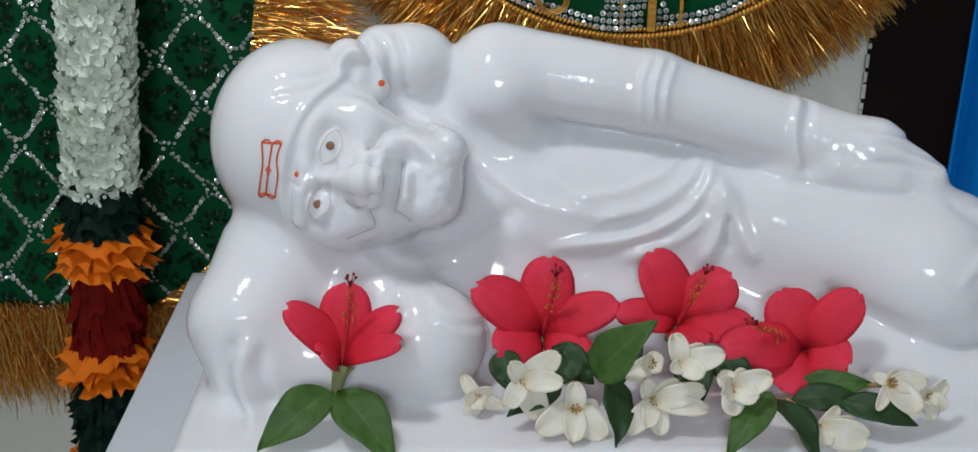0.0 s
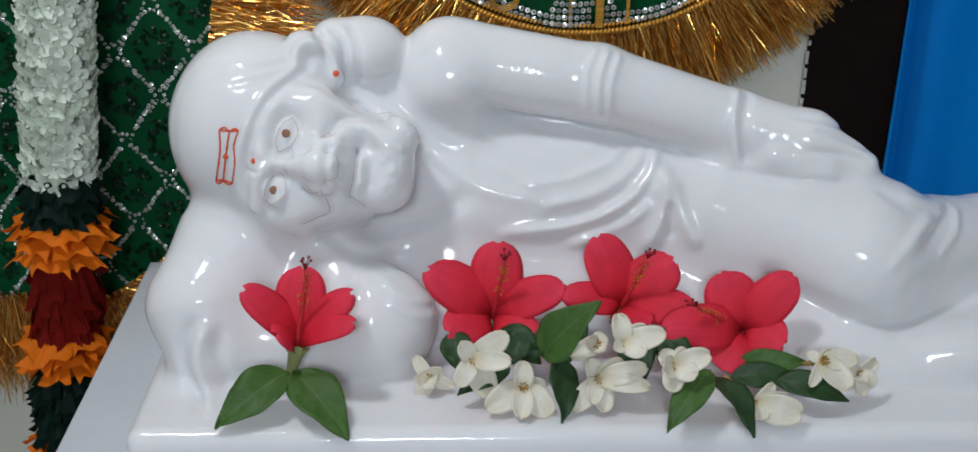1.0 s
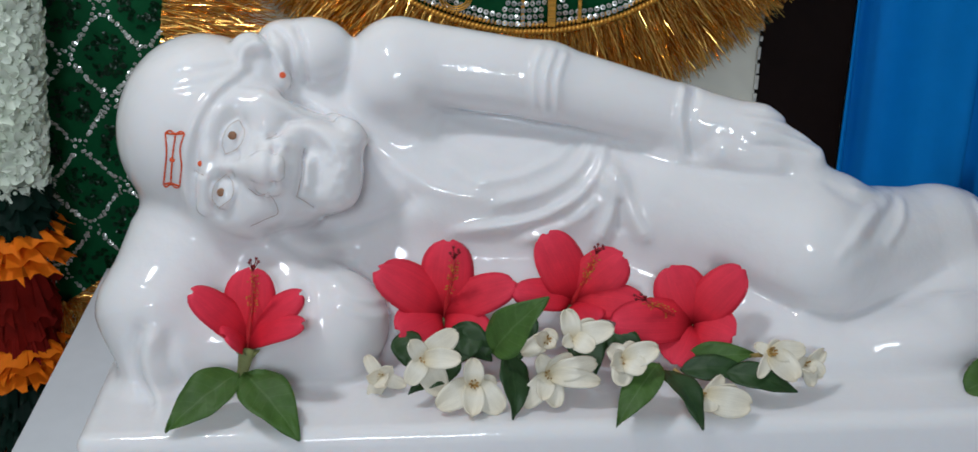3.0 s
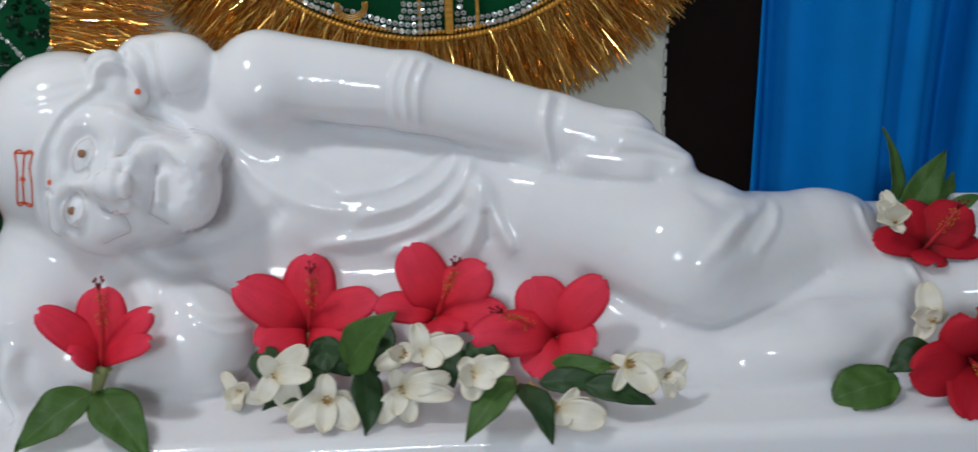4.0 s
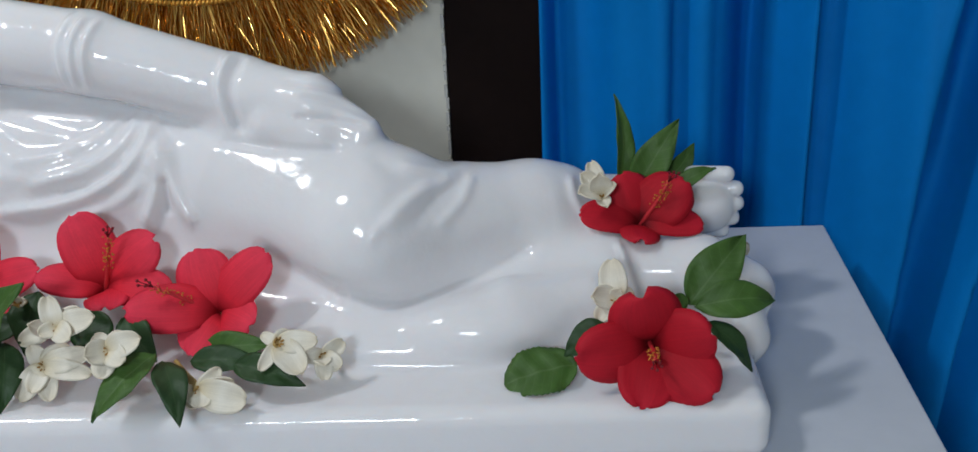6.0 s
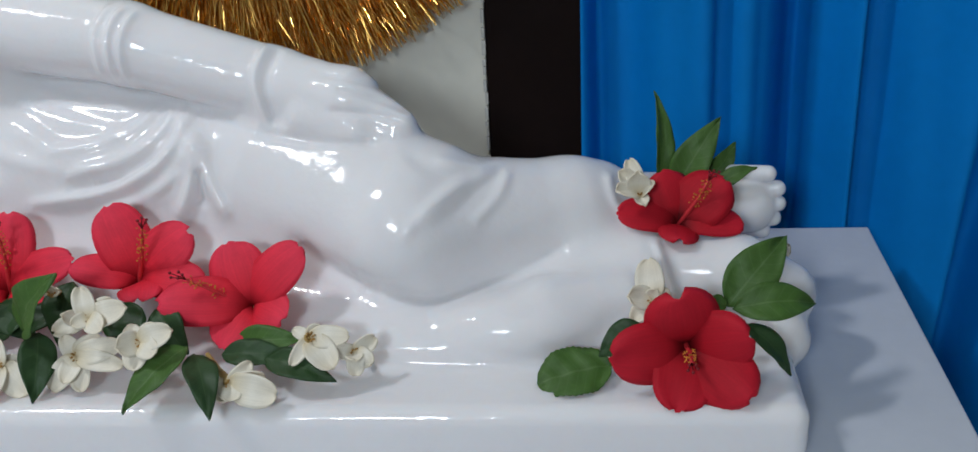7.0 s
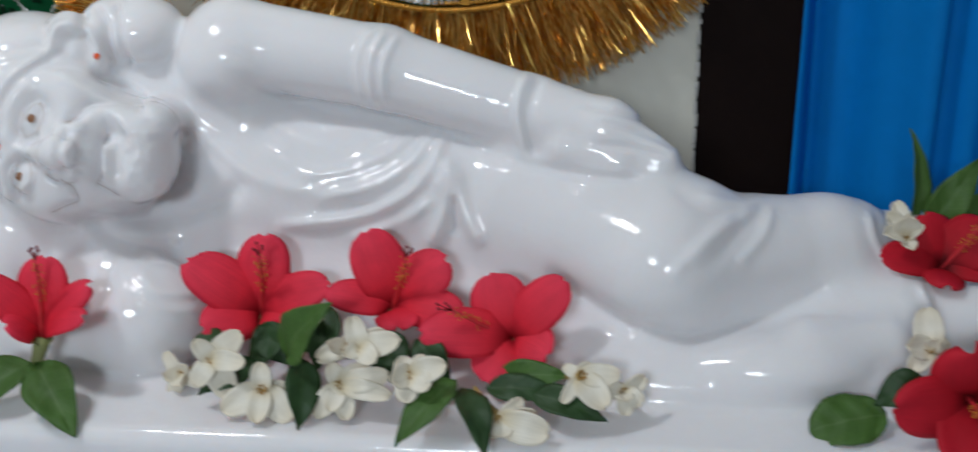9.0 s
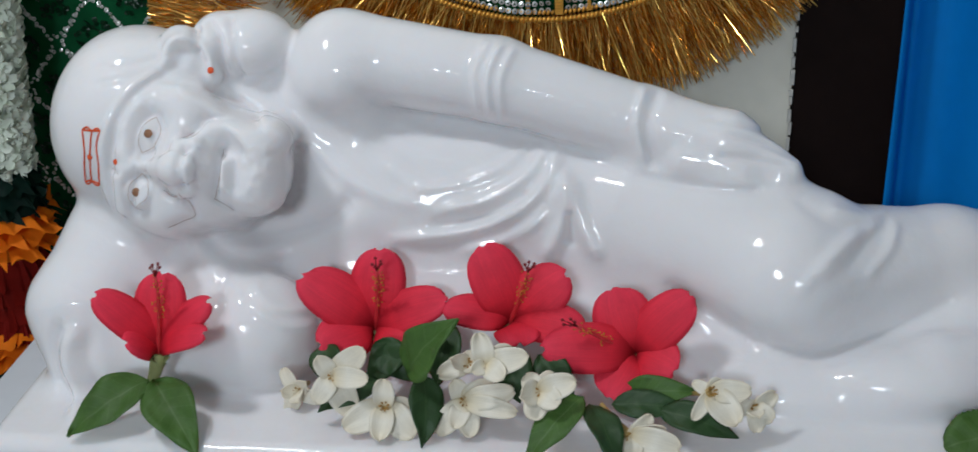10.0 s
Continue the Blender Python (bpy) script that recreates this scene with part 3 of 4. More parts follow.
    ([(-0.3711, 0.2854), (-0.3719, 0.2993), (-0.3626, 0.3068), (-0.3492, 0.3028), (-0.3413, 0.2913), (-0.3396, 0.2823)], -0.0052, 0.0046),
    ([(-0.3633, 0.2963), (-0.3540, 0.2913), (-0.3480, 0.2843)], 0.0026, 0.0060),
    # fingers under the cheek, sleeve creases
    ([(-0.4510, 0.0912), (-0.4590, 0.0704), (-0.4560, 0.0469), (-0.4440, 0.0251)], 0.0050, 0.0060),
    ([(-0.4420, 0.0840), (-0.4490, 0.0632), (-0.4460, 0.0414), (-0.4360, 0.0251)], -0.0050, 0.0070),
    ([(-0.4310, 0.0840), (-0.4330, 0.0604), (-0.4270, 0.0414)], 0.0030, 0.0060),
    ([(-0.3060, 0.1220), (-0.2870, 0.1066), (-0.2650, 0.1039)], -0.0022, 0.0040),
    ([(-0.3020, 0.1066), (-0.2820, 0.0939), (-0.2630, 0.0912)], -0.0022, 0.0040),
    ([(-0.3310, 0.1220), (-0.3240, 0.1066), (-0.3270, 0.0912)], 0.0025, 0.0060),
):
    score(curve_of(pts), depth, width)
# short curly locks on the chin
rng = random.Random(3)
for _ in range(60):
    u, v, q = rng.uniform(-0.3080, -0.2860), rng.uniform(0.1800, 0.2260), rng.uniform(0, math.tau)
    score([(u, v), (u + 0.004 * math.cos(q), v + 0.004 * math.sin(q))], rng.choice((-0.0007, 0.0005)), 0.0026)
for _ in range(34):
    u, v = rng.uniform(-0.3440, -0.3320), rng.uniform(0.1900, 0.2360)
    score([(u, v), (u + 0.004, v + rng.uniform(-0.002, 0.002))], rng.choice((-0.0006, 0.0006)), 0.0018)


def solid_mesh(name, f):
    """The zero surface of a field of distances as a smooth mesh of quads."""
    inside = f < 0
    nx, ny, nz = f.shape
    corner = [(i, j, k) for i in (0, 1) for j in (0, 1) for k in (0, 1)]
    cut = lambda a, c: a[c[0] : nx - 1 + c[0], c[1] : ny - 1 + c[1], c[2] : nz - 1 + c[2]]
    total = sum(cut(inside, c).astype(np.int8) for c in corner)
    cells = np.argwhere((total > 0) & (total < 8))
    ids = np.full((nx - 1, ny - 1, nz - 1), -1, dtype=np.int64)
    ids[tuple(cells.T)] = np.arange(len(cells))
    values = {c: f[tuple((cells + np.array(c)).T)] for c in corner}
    place, hits = np.zeros((len(cells), 3)), np.zeros(len(cells))
    for c in corner:
        for axis in range(3):
            if c[axis]:
                continue
            e = tuple(1 if i == axis else c[i] for i in range(3))
            a, b = values[c], values[e]
            m = (a < 0) != (b < 0)
            t = np.where(m, a / np.where(a == b, 1, a - b), 0)
            p = np.array(c, float) + t[:, None] * (np.array(e) - np.array(c))
            place[m] += p[m]
            hits[m] += 1
    verts = LOW + STEP * (cells + place / hits[:, None])
    quads = []
    for axis in range(3):
        u, w = (axis + 1) % 3, (axis + 2) % 3
        lo = [slice(1, n - 1) for n in f.shape]
        lo[axis] = slice(0, f.shape[axis] - 1)
        hi = list(lo)
        hi[axis] = slice(1, f.shape[axis])
        a, b = inside[tuple(lo)], inside[tuple(hi)]
        at = np.argwhere(a != b)
        flip = a[tuple(at.T)]
        at = at + np.array([0 if i == axis else 1 for i in range(3)])
        du, dw = np.zeros(3, int), np.zeros(3, int)
        du[u], dw[w] = 1, 1
        q = np.stack([ids[tuple((at - s).T)] for s in (du + dw, dw, 0 * du, du)], 1)
        q[~flip] = q[~flip][:, ::-1]
        quads.append(q)
    quads = np.concatenate(quads)
    quads = quads[(quads >= 0).all(1)]
    edges = np.concatenate([quads[:, [i, (i + 1) % 4]] for i in range(4)])
    for amount in (0.5, -0.52, 0.5, -0.52, 0.5):
        sums, degree = np.zeros_like(verts), np.zeros(len(verts))
        for a, b in ((0, 1), (1, 0)):
            for i in range(3):
                sums[:, i] += np.bincount(edges[:, a], verts[edges[:, b], i], len(verts))
            degree += np.bincount(edges[:, a], minlength=len(verts))
        verts += amount * (sums / np.maximum(degree, 1)[:, None] - verts)
    me = bpy.data.meshes.new(name)
    me.vertices.add(len(verts))
    me.vertices.foreach_set("co", verts.ravel())
    me.loops.add(quads.size)
    me.loops.foreach_set("vertex_index", quads.ravel())
    me.polygons.add(len(quads))
    me.polygons.foreach_set("loop_start", np.arange(len(quads)) * 4)
    me.polygons.foreach_set("use_smooth", np.ones(len(quads), bool))
    me.update(calc_edges=True)
    me.validate()
    return me


statue_mesh = solid_mesh("statue", field)
statue_mesh.materials.append(MARBLE)
tagged(new("statue", statue_mesh), "glossy white marble statue of a reclining robed figure on a slab", "statue")


def on_front(u, v, proud=0.0004):
    """The place on the statue's front at x = u and slanting height v."""
    way = np.array((0.0, SLANT[0], -SLANT[1]))
    p = np.array((u, 0.0, v / SLANT[0])) - 0.12 * way
    for _ in range(1500):
        g = (p - LOW) / STEP
        i = np.floor(g).astype(int)
        if ((i >= 0) & (i < COUNT - 1)).all():
            f = g - i
            d = sum(field[i[0] + a, i[1] + b, i[2] + c] * (f[0] if a else 1 - f[0]) * (f[1] if b else 1 - f[1]) * (f[2] if c else 1 - f[2])
                    for a in (0, 1) for b in (0, 1) for c in (0, 1))
            if d < 0:
                break
        p = p + 0.0002 * way
    return Vector(p - proud * way)


# ---- painted marks on the stone ----
def stroke(name, lines, r, mat, label, category):
    """Thin brush strokes laid on the stone along lines in x and slanting height."""
    bm = bmesh.new()
    for pts in lines:
        c = curve_of(pts, 5)
        tube(bm, [on_front(*p, proud=0.0003) for p in c], r, 6)
    return tagged(new(name, finish(bm, name, mat)), label, category)


def dot(name, at, r, mat, label, category):
    bm = bmesh.new()
    p = on_front(*at)
    bmesh.ops.create_uvsphere(bm, u_segments=12, v_segments=8, radius=1, matrix=Matrix.Translation(p) @ frame_of((0, -SLANT[0], SLANT[1])) @ Matrix.Diagonal((r, r, r * 0.25, 1)))
    return tagged(new(name, finish(bm, name, mat)), label, category)


stroke("forehead_mark", [
    [(-0.4270, 0.2360), (-0.4200, 0.2351), (-0.4120, 0.2351)],
    [(-0.4330, 0.1980), (-0.4270, 0.1989), (-0.4200, 0.1962)],
    [(-0.4270, 0.2360), (-0.4270, 0.2215), (-0.4300, 0.2080), (-0.4330, 0.1980)],
    [(-0.4120, 0.2351), (-0.4160, 0.2242), (-0.4160, 0.2107), (-0.4200, 0.1962)],
    [(-0.4190, 0.2351), (-0.4230, 0.2161), (-0.4270, 0.1980)],
    [(-0.4270, 0.2360), (-0.4230, 0.2378), (-0.4190, 0.2351), (-0.4150, 0.2369), (-0.4120, 0.2351)],
    [(-0.4330, 0.1980), (-0.4310, 0.1962), (-0.4270, 0.1980), (-0.4230, 0.1953), (-0.4200, 0.1962)],
], 0.00072, VERMILION, "orange vermilion outline painted on the stone cap", "painted mark")
dot("painted_dot", (-0.4230, 0.2161), 0.0022, VERMILION, "small orange dot painted on the stone cap", "painted mark")
dot("painted_dot", (-0.4010, 0.2125), 0.0023, VERMILION, "small red dot painted between the brows", "painted mark")
dot("painted_dot", (-0.3420, 0.2832), 0.0026, VERMILION, "small orange dot painted below the ear", "painted mark")
for at in ((-0.3769, 0.2335), (-0.3866, 0.1905)):
    dot("painted_iris", at, 0.0033, SEPIA, "brown painted iris on the stone eye", "painted mark")
    dot("painted_pupil", (at[0] + 0.0004, at[1] - 0.0004), 0.0014, PUPIL, "dark painted pupil on the stone eye", "painted mark")
for lid in EYELIDS:
    stroke("lid_line", [lid], 0.00022, LID, "thin tan line painted along the stone eyelid", "painted mark")
stroke("mouth_line", [[(-0.3230, 0.2235), (-0.3250, 0.2215), (-0.3262, 0.2057), (-0.3306, 0.1863)], [(-0.3306, 0.1863), (-0.3250, 0.1830), (-0.3186, 0.1779)]], 0.00026, CREASE, "thin dark line in the mouth crease", "painted mark")
for line in ([(-0.3655, 0.1930), (-0.3586, 0.1877), (-0.3518, 0.1886)], [(-0.3500, 0.1899), (-0.3451, 0.1751), (-0.3551, 0.1697), (-0.3667, 0.1645)], [(-0.3509, 0.2298), (-0.3440, 0.2350)]):
    stroke("cheek_line", [line], 0.00024, CREASE, "thin dark line in the cheek crease", "painted mark")
stroke("brow_line", [[(-0.4078, 0.2081), (-0.3989, 0.2037)]], 0.00022, CREASE, "thin dark line between the brows", "painted mark")


# ---- flowers and leaves ----
def petal_bm(tip, half, axis, rng, ruffle=0.05, cup=-0.12, root=0.16, wide=0.68, pointed=0.0, funnel=0.36, rows=14, cols=8):
    """One petal from the throat (the origin) to its tip: it follows the flower's axis first and then bends outward."""
    tip, axis = Vector(tip), Vector(axis).normalized()
    length = tip.length
    knee = axis * (funnel * length)
    face = (axis + Vector((0, -0.72, 0.32))).normalized()
    wob, notch = rng.uniform(0, 6.28), rng.uniform(-0.5, 0.5)
    grid = []
    for i in range(rows + 1):
        s = 1 - (1 - i / rows) ** 1.4
        mid = knee * (2 * s * (1 - s)) + tip * (s * s)
        d = (knee * (2 - 4 * s) + tip * (2 * s)).normalized()
        n = (face - d * face.dot(d)).normalized()
        side = d.cross(n)
        w = half * (root + (1 - root) * math.sin(min(1.0, s / wide) * math.pi / 2) ** 1.2)
        if s > wide - 0.08:
            e = 0.988 * (s - wide + 0.08) / (1.08 - wide)
            w *= (1 - pointed) * max(0.0, 1 - e ** 3.4) ** 0.44 + pointed * (1 - e) ** 0.75
        row = []
        for j in range(cols + 1):
            t = 2 * j / cols - 1
            up = ruffle * half * s * s * (math.sin(2.6 * t + wob + 3 * s) + 0.8 * math.sin(6.1 * t + 2.3 * wob + 6 * s) * abs(t))
            up += cup * half * t * t * (0.3 + s)
            ahead = ruffle * length * s ** 4 * (0.28 * math.sin(4.0 * t + wob) + 0.10 * math.sin(10.0 * t + 3 * wob) + 0.6 * notch * t) * (1 - 0.5 * abs(t))
            row.append(mid + side * (w * t) + n * up + d * ahead)
        grid.append(row)
    return sheet(new_bm(), grid)


def hibiscus(at, petals, column, label, seed, stem=None, mat=HIBISCUS, group="hibiscus flowers"):
    """Petals are given by their tips, from the throat, and their half widths; the column by its end."""
    rng = random.Random(seed)
    root = thing("hibiscus_flower", label, "flower", group, at=Matrix.Translation(at))
    axis = sum((Vector(tip).normalized() for tip, half in petals), Vector()).normalized()
    for tip, half in petals:
        p = part("petal", petal_bm(tip, half * 1.10, axis, rng, ruffle=rng.uniform(0.06, 0.11)), mat, root)
        p.modifiers.new("thickness", "SOLIDIFY").thickness = 0.0004
    c = Vector(column)
    path = [c * t + Vector((0.002 * math.sin(3 * t), 0.0015 * math.sin(2.5 * t + seed), 0)) * t for t in (0, 0.2, 0.4, 0.6, 0.8, 1.0)]
    bm = tube(bmesh.new(), path, [0.0022, 0.0019, 0.0016, 0.0014, 0.0012, 0.0009], 8)
    col = part("staminal_column", bm, PISTIL, root, "slender pinkish-red column")
    bm, fil = bmesh.new(), bmesh.new()
    for _ in range(52):
        t = rng.uniform(0.46, 0.94)
        p = c * t + Vector((0.002 * math.sin(3 * t), 0.0015 * math.sin(2.5 * t + seed), 0)) * t
        d = Vector((rng.gauss(0, 1), rng.gauss(0, 1), rng.gauss(0, 1))).normalized() * rng.uniform(0.0028, 0.0050) + c.normalized() * 0.002
        ball(bm, p + d, rng.uniform(0.0005, 0.0008), 1)
        tube(fil, [p, p + d], 0.0002, 4)
    part("pollen", bm, POLLEN, col, "golden pollen-dusted anthers")
    part("filament_tuft", fil, PISTIL, col)
    end = path[-1]
    for k in range(5):
        q = math.tau * k / 5 + seed
        e = end + c.normalized() * rng.uniform(0.006, 0.009) + Vector((math.cos(q), 0.5 * math.sin(q), 0.6 * math.sin(q))) * 0.0036
        bm = tube(bmesh.new(), [end, end.lerp(e, 0.6), e], [0.0006, 0.0004, 0.0004], 5)
        ball(bm, e, 0.0012, 2)
        part("stigma", bm, STIGMA, col, "dark red stigma")
    low = Vector(stem) - Vector(at) if stem else axis * -0.016
    r = (0.0062, 0.0056, 0.0046, 0.0040) if stem else (0.0030, 0.0044, 0.0040, 0.0026)
    part("calyx", tube(bmesh.new(), [axis * 0.004, low * 0.3, low * 0.65, low], r, 12), CALYX, root, "pale green calyx and stalk")
    for k in range(5):
        q = math.tau * k / 5
        around = frame_of(axis) @ Vector((math.cos(q), math.sin(q), 0))
        bm = petal_bm(axis * 0.010 + around * 0.0062, 0.0030, axis, rng, 0.0, -0.2, 0.9, 0.4, 0.9, 0.2, 6, 4)
        bm.transform(Matrix.Translation(around * r[0] * 0.75 - axis * 0.002))
        part("sepal", bm, CALYX, root).modifiers.new("thickness", "SOLIDIFY").thickness = 0.0005
    return root


def cream_flower(at, petals, label, seed, facing=(0, -0.8, 0.6), back=(0.0, 0.02, -0.008), group="cream flowers"):
    """A waxy flower whose spoon-shaped petals are given by their tips, from the centre, and half widths."""
    rng = random.Random(seed + 100)
    root = thing("cream_flower", label, "flower", group, at=Matrix.Translation(at))
    axis = (Vector(facing).normalized() + 0.6 * sum((Vector(tip).normalized() for tip, half in petals), Vector()) / len(petals)).normalized()
    for tip, half in petals:
        bm = petal_bm(tip, half * 1.04, axis, rng, 0.05, rng.uniform(0.08, 0.40), 0.20, 0.66, rng.uniform(0.0, 0.2), rng.uniform(0.10, 0.42), 12, 8)
        part("petal", bm, CREAM, root).modifiers.new("thickness", "SOLIDIFY").thickness = 0.0009
    turn = frame_of(axis)
    bm = bmesh.new()
    for k in range(7):
        q = math.tau * k / 7 + seed
        a, b = turn @ Vector((0.001 * math.cos(q), 0.001 * math.sin(q), 0.001)), turn @ Vector((0.0034 * math.cos(q), 0.0034 * math.sin(q), 0.0062))
        tube(bm, [a, a.lerp(b, 0.5), b], [0.0006, 0.0009, 0.0007], 5)
    part("stamen_ring", bm, ANTHER, root, "ochre anthers")
    b = Vector(back)
    part("tube", tube(bmesh.new(), [b, b * 0.5, axis * 0.003], [0.0016, 0.0019, 0.0040], 8), CREAM, root)
    return root


def leaf(base, tip, half, label, seed, mat=LEAF, facing=(0, -0.6, 0.8), droop=0.12, fold=0.25, blunt=False, parent=None, toothed=False, curl=0.0):
    """A leaf from its stalk to its tip, folded along the midrib and bent along its length."""
    rng = random.Random(seed + 300)
    base, tip = Vector(base), Vector(tip)
    way = tip - base
    n = Vector(facing) - way * (Vector(facing).dot(way) / way.length_squared)
    n.normalize()
    side = way.normalized().cross(n)
    bm = new_bm()
    grid = []
    rows, cols = (26, 8) if toothed else (16, 8)
    wob = rng.uniform(0, 6)
    for i in range(rows + 1):
        s = i / rows
        if blunt:
            w = half * max(0.02, math.sqrt(max(0.0, 1 - (2 * s - 1.0) ** 2)))
        else:
            w = half * max(0.015, (math.sin(math.pi * s ** 0.78) ** 0.85) * (1 - 0.25 * s))
        if toothed:
            w *= 1 + 0.05 * (i % 2)
        mid = way * s + n * (way.length * droop * math.sin(math.pi * s))
        row = []
        for j in range(cols + 1):
            t = 2 * j / cols - 1
            up = fold * abs(t) * w + 0.10 * half * math.sin(9 * s + wob + 3 * t) * abs(t) + 0.04 * half * math.sin(21 * s + 2 * wob - 5 * abs(t)) + curl * half * t * abs(t)
            row.append(mid + side * (w * t) + n * up)
        grid.append(row)
    sheet(bm, grid)
    if parent is not None:
        bm.transform(parent.matrix_world.inverted() @ Matrix.Translation(base))
        ob = part("leaf", bm, mat, parent, label)
    else:
        me = finish(bm, "leaf", mat)
        ob = new("leaf", me)
        ob.location = base
        tagged(ob, label, "leaf", "leaves among the flowers")
    ob.modifiers.new("thickness", "SOLIDIFY").thickness = 0.0005
    return ob


RED = "fresh red hibiscus with five petals, "
one = hibiscus((-0.3705, -0.0240, 0.0872), [((-0.0344, -0.0100, 0.0578), 0.0131), ((0.0058, 0.0160, 0.0626), 0.0179), ((0.0440, 0.0020, 0.0475), 0.0118),
               ((0.0463, -0.0200, 0.0342), 0.0101), ((-0.0112, -0.0240, 0.0290), 0.0110)], (0.0105, -0.0040, 0.0710),
               RED + "on a stem with two leaves", 1, stem=(-0.3745, -0.0345, 0.0715))
leaf((-0.3760, -0.0360, 0.0750), (-0.4270, -0.0740, 0.0490), 0.0195, "fresh green leaf", 1, parent=one, droop=0.10, facing=(-0.2, -0.7, 0.7))
leaf((-0.3720, -0.0360, 0.0750), (-0.3280, -0.0820, 0.0440), 0.0210, "fresh green leaf", 2, parent=one, droop=0.10, facing=(0.3, -0.7, 0.7))
hibiscus((-0.2193, 0.0327, 0.0790), [((-0.0508, -0.0060, 0.0513), 0.0186), ((0.0060, 0.0140, 0.0647), 0.0198), ((0.0579, -0.0080, 0.0361), 0.0150),
         ((-0.0354, -0.0340, 0.0076), 0.0180), ((0.0354, -0.0340, 0.0033), 0.0132)], (0.0087, -0.0140, 0.0626), RED + "wide open against the marble torso", 2)
hibiscus((-0.1155, 0.0307, 0.0890), [((-0.0202, 0.0140, 0.0599), 0.0193), ((0.0428, 0.0060, 0.0428), 0.0187), ((-0.0472, -0.0100, 0.0207), 0.0126),
         ((0.0567, -0.0220, 0.0112), 0.0150), ((0.0130, -0.0360, 0.0071), 0.0156)], (0.0165, -0.0160, 0.0560), RED + "wide open among cream flowers", 3)
hibiscus((-0.0196, 0.0036, 0.0832), [((-0.0180, 0.0140, 0.0474), 0.0200), ((0.0381, 0.0040, 0.0480), 0.0164), ((-0.0672, -0.0160, 0.0133), 0.0170),
         ((0.0266, -0.0260, 0.0051), 0.0176), ((-0.0203, -0.0320, -0.0149), 0.0176)], (-0.0430, -0.0180, 0.0342), RED + "leaning over the next flower", 4)
hibiscus((0.2950, 0.0800, 0.1080), [((-0.0125, 0.0160, 0.0400), 0.0190), ((0.0370, 0.0060, 0.0370), 0.0203), ((0.0499, -0.0100, 0.0062), 0.0120),
         ((-0.0006, -0.0300, 0.0042), 0.0146), ((-0.0456, -0.0100, 0.0180), 0.0133)], (0.0220, -0.0080, 0.0420), "deep red hibiscus with five petals, resting on the marble ankle", 5, mat=DARK_HIBISCUS)
hibiscus((0.2921, -0.0340, 0.0755), [((-0.0073, -0.0180, 0.0458), 0.0240), ((0.0413, -0.0280, 0.0188), 0.0211), ((0.0418, -0.0400, -0.0221), 0.0211),
         ((-0.0073, -0.0420, -0.0301), 0.0194), ((-0.0522, -0.0280, 0.0035), 0.0206)], (0.0010, -0.0370, 0.0040), "dark red hibiscus facing outward on the marble slab", 6, mat=DARK_HIBISCUS)

CR = "cream waxy flower with spoon-shaped petals"
cream_flower((-0.2684, -0.0160, 0.0580), [((-0.0115, 0.0020, 0.0171), 0.0059), ((-0.0123, -0.0100, 0.0047), 0.0065), ((0.0088, -0.0120, 0.0151), 0.0059),
             ((0.0030, -0.0160, -0.0021), 0.0077), ((-0.0089, -0.0080, -0.0160), 0.0065), ((0.0187, -0.0040, -0.0068), 0.0059)], CR + ", drooping beside the red flower", 1, (-0.2, -0.8, 0.1))
cream_flower((-0.2358, -0.0360, 0.0837), [((0.0258, -0.0040, 0.0260), 0.0097), ((-0.0098, -0.0040, 0.0190), 0.0074), ((0.0286, -0.0120, 0.0063), 0.0080),
             ((-0.0120, -0.0120, -0.0148), 0.0080), ((0.0131, -0.0080, -0.0264), 0.0108)], CR + " and an ochre centre", 2)
cream_flower((-0.1981, -0.0440, 0.0650), [((-0.0003, 0.0040, 0.0205), 0.0080), ((-0.0284, -0.0140, -0.0105), 0.0109),
             ((-0.0017, -0.0200, -0.0162), 0.0086), ((0.0221, -0.0120, -0.0176), 0.0109), ((0.0176, 0.0040, 0.0), 0.0063)], CR + ", fresh and nearly white", 3)
cream_flower((-0.1397, -0.0200, 0.0873), [((-0.0207, -0.0080, -0.0056), 0.0076), ((-0.0120, -0.0120, 0.0115), 0.0064), ((0.0052, 0.0, 0.0100), 0.0070),
             ((0.0050, -0.0120, 0.0001), 0.0058)], CR + ", half hidden in the bunch", 4)
cream_flower((-0.1639, -0.0100, 0.1041), [((-0.0086, -0.0020, 0.0092), 0.0041), ((0.0015, -0.0040, 0.0096), 0.0035), ((0.0080, -0.0040, 0.0043), 0.0035)],
             "small cream bud behind a leaf", 14)
cream_flower((-0.1236, -0.0460, 0.1028), [((-0.0050, 0.0060, 0.0228), 0.0079), ((0.0185, 0.0060, 0.0111), 0.0085), ((0.0306, -0.0060, 0.0132), 0.0090),
             ((0.0146, -0.0160, 0.0003), 0.0079), ((-0.0090, -0.0120, 0.0024), 0.0057)], CR + " and an ochre centre", 5)
cream_flower((-0.1406, -0.0420, 0.0700), [((-0.0075, 0.0020, 0.0174), 0.0075), ((0.0195, 0.0040, 0.0140), 0.0087), ((0.0363, -0.0040, 0.0132), 0.0087), ((-0.0061, -0.0180, -0.0113), 0.0075),
             ((-0.0198, -0.0100, -0.0213), 0.0087), ((0.0059, -0.0160, -0.0195), 0.0087), ((0.0387, -0.0120, 0.0005), 0.0075)], CR + " and an ochre centre", 6)
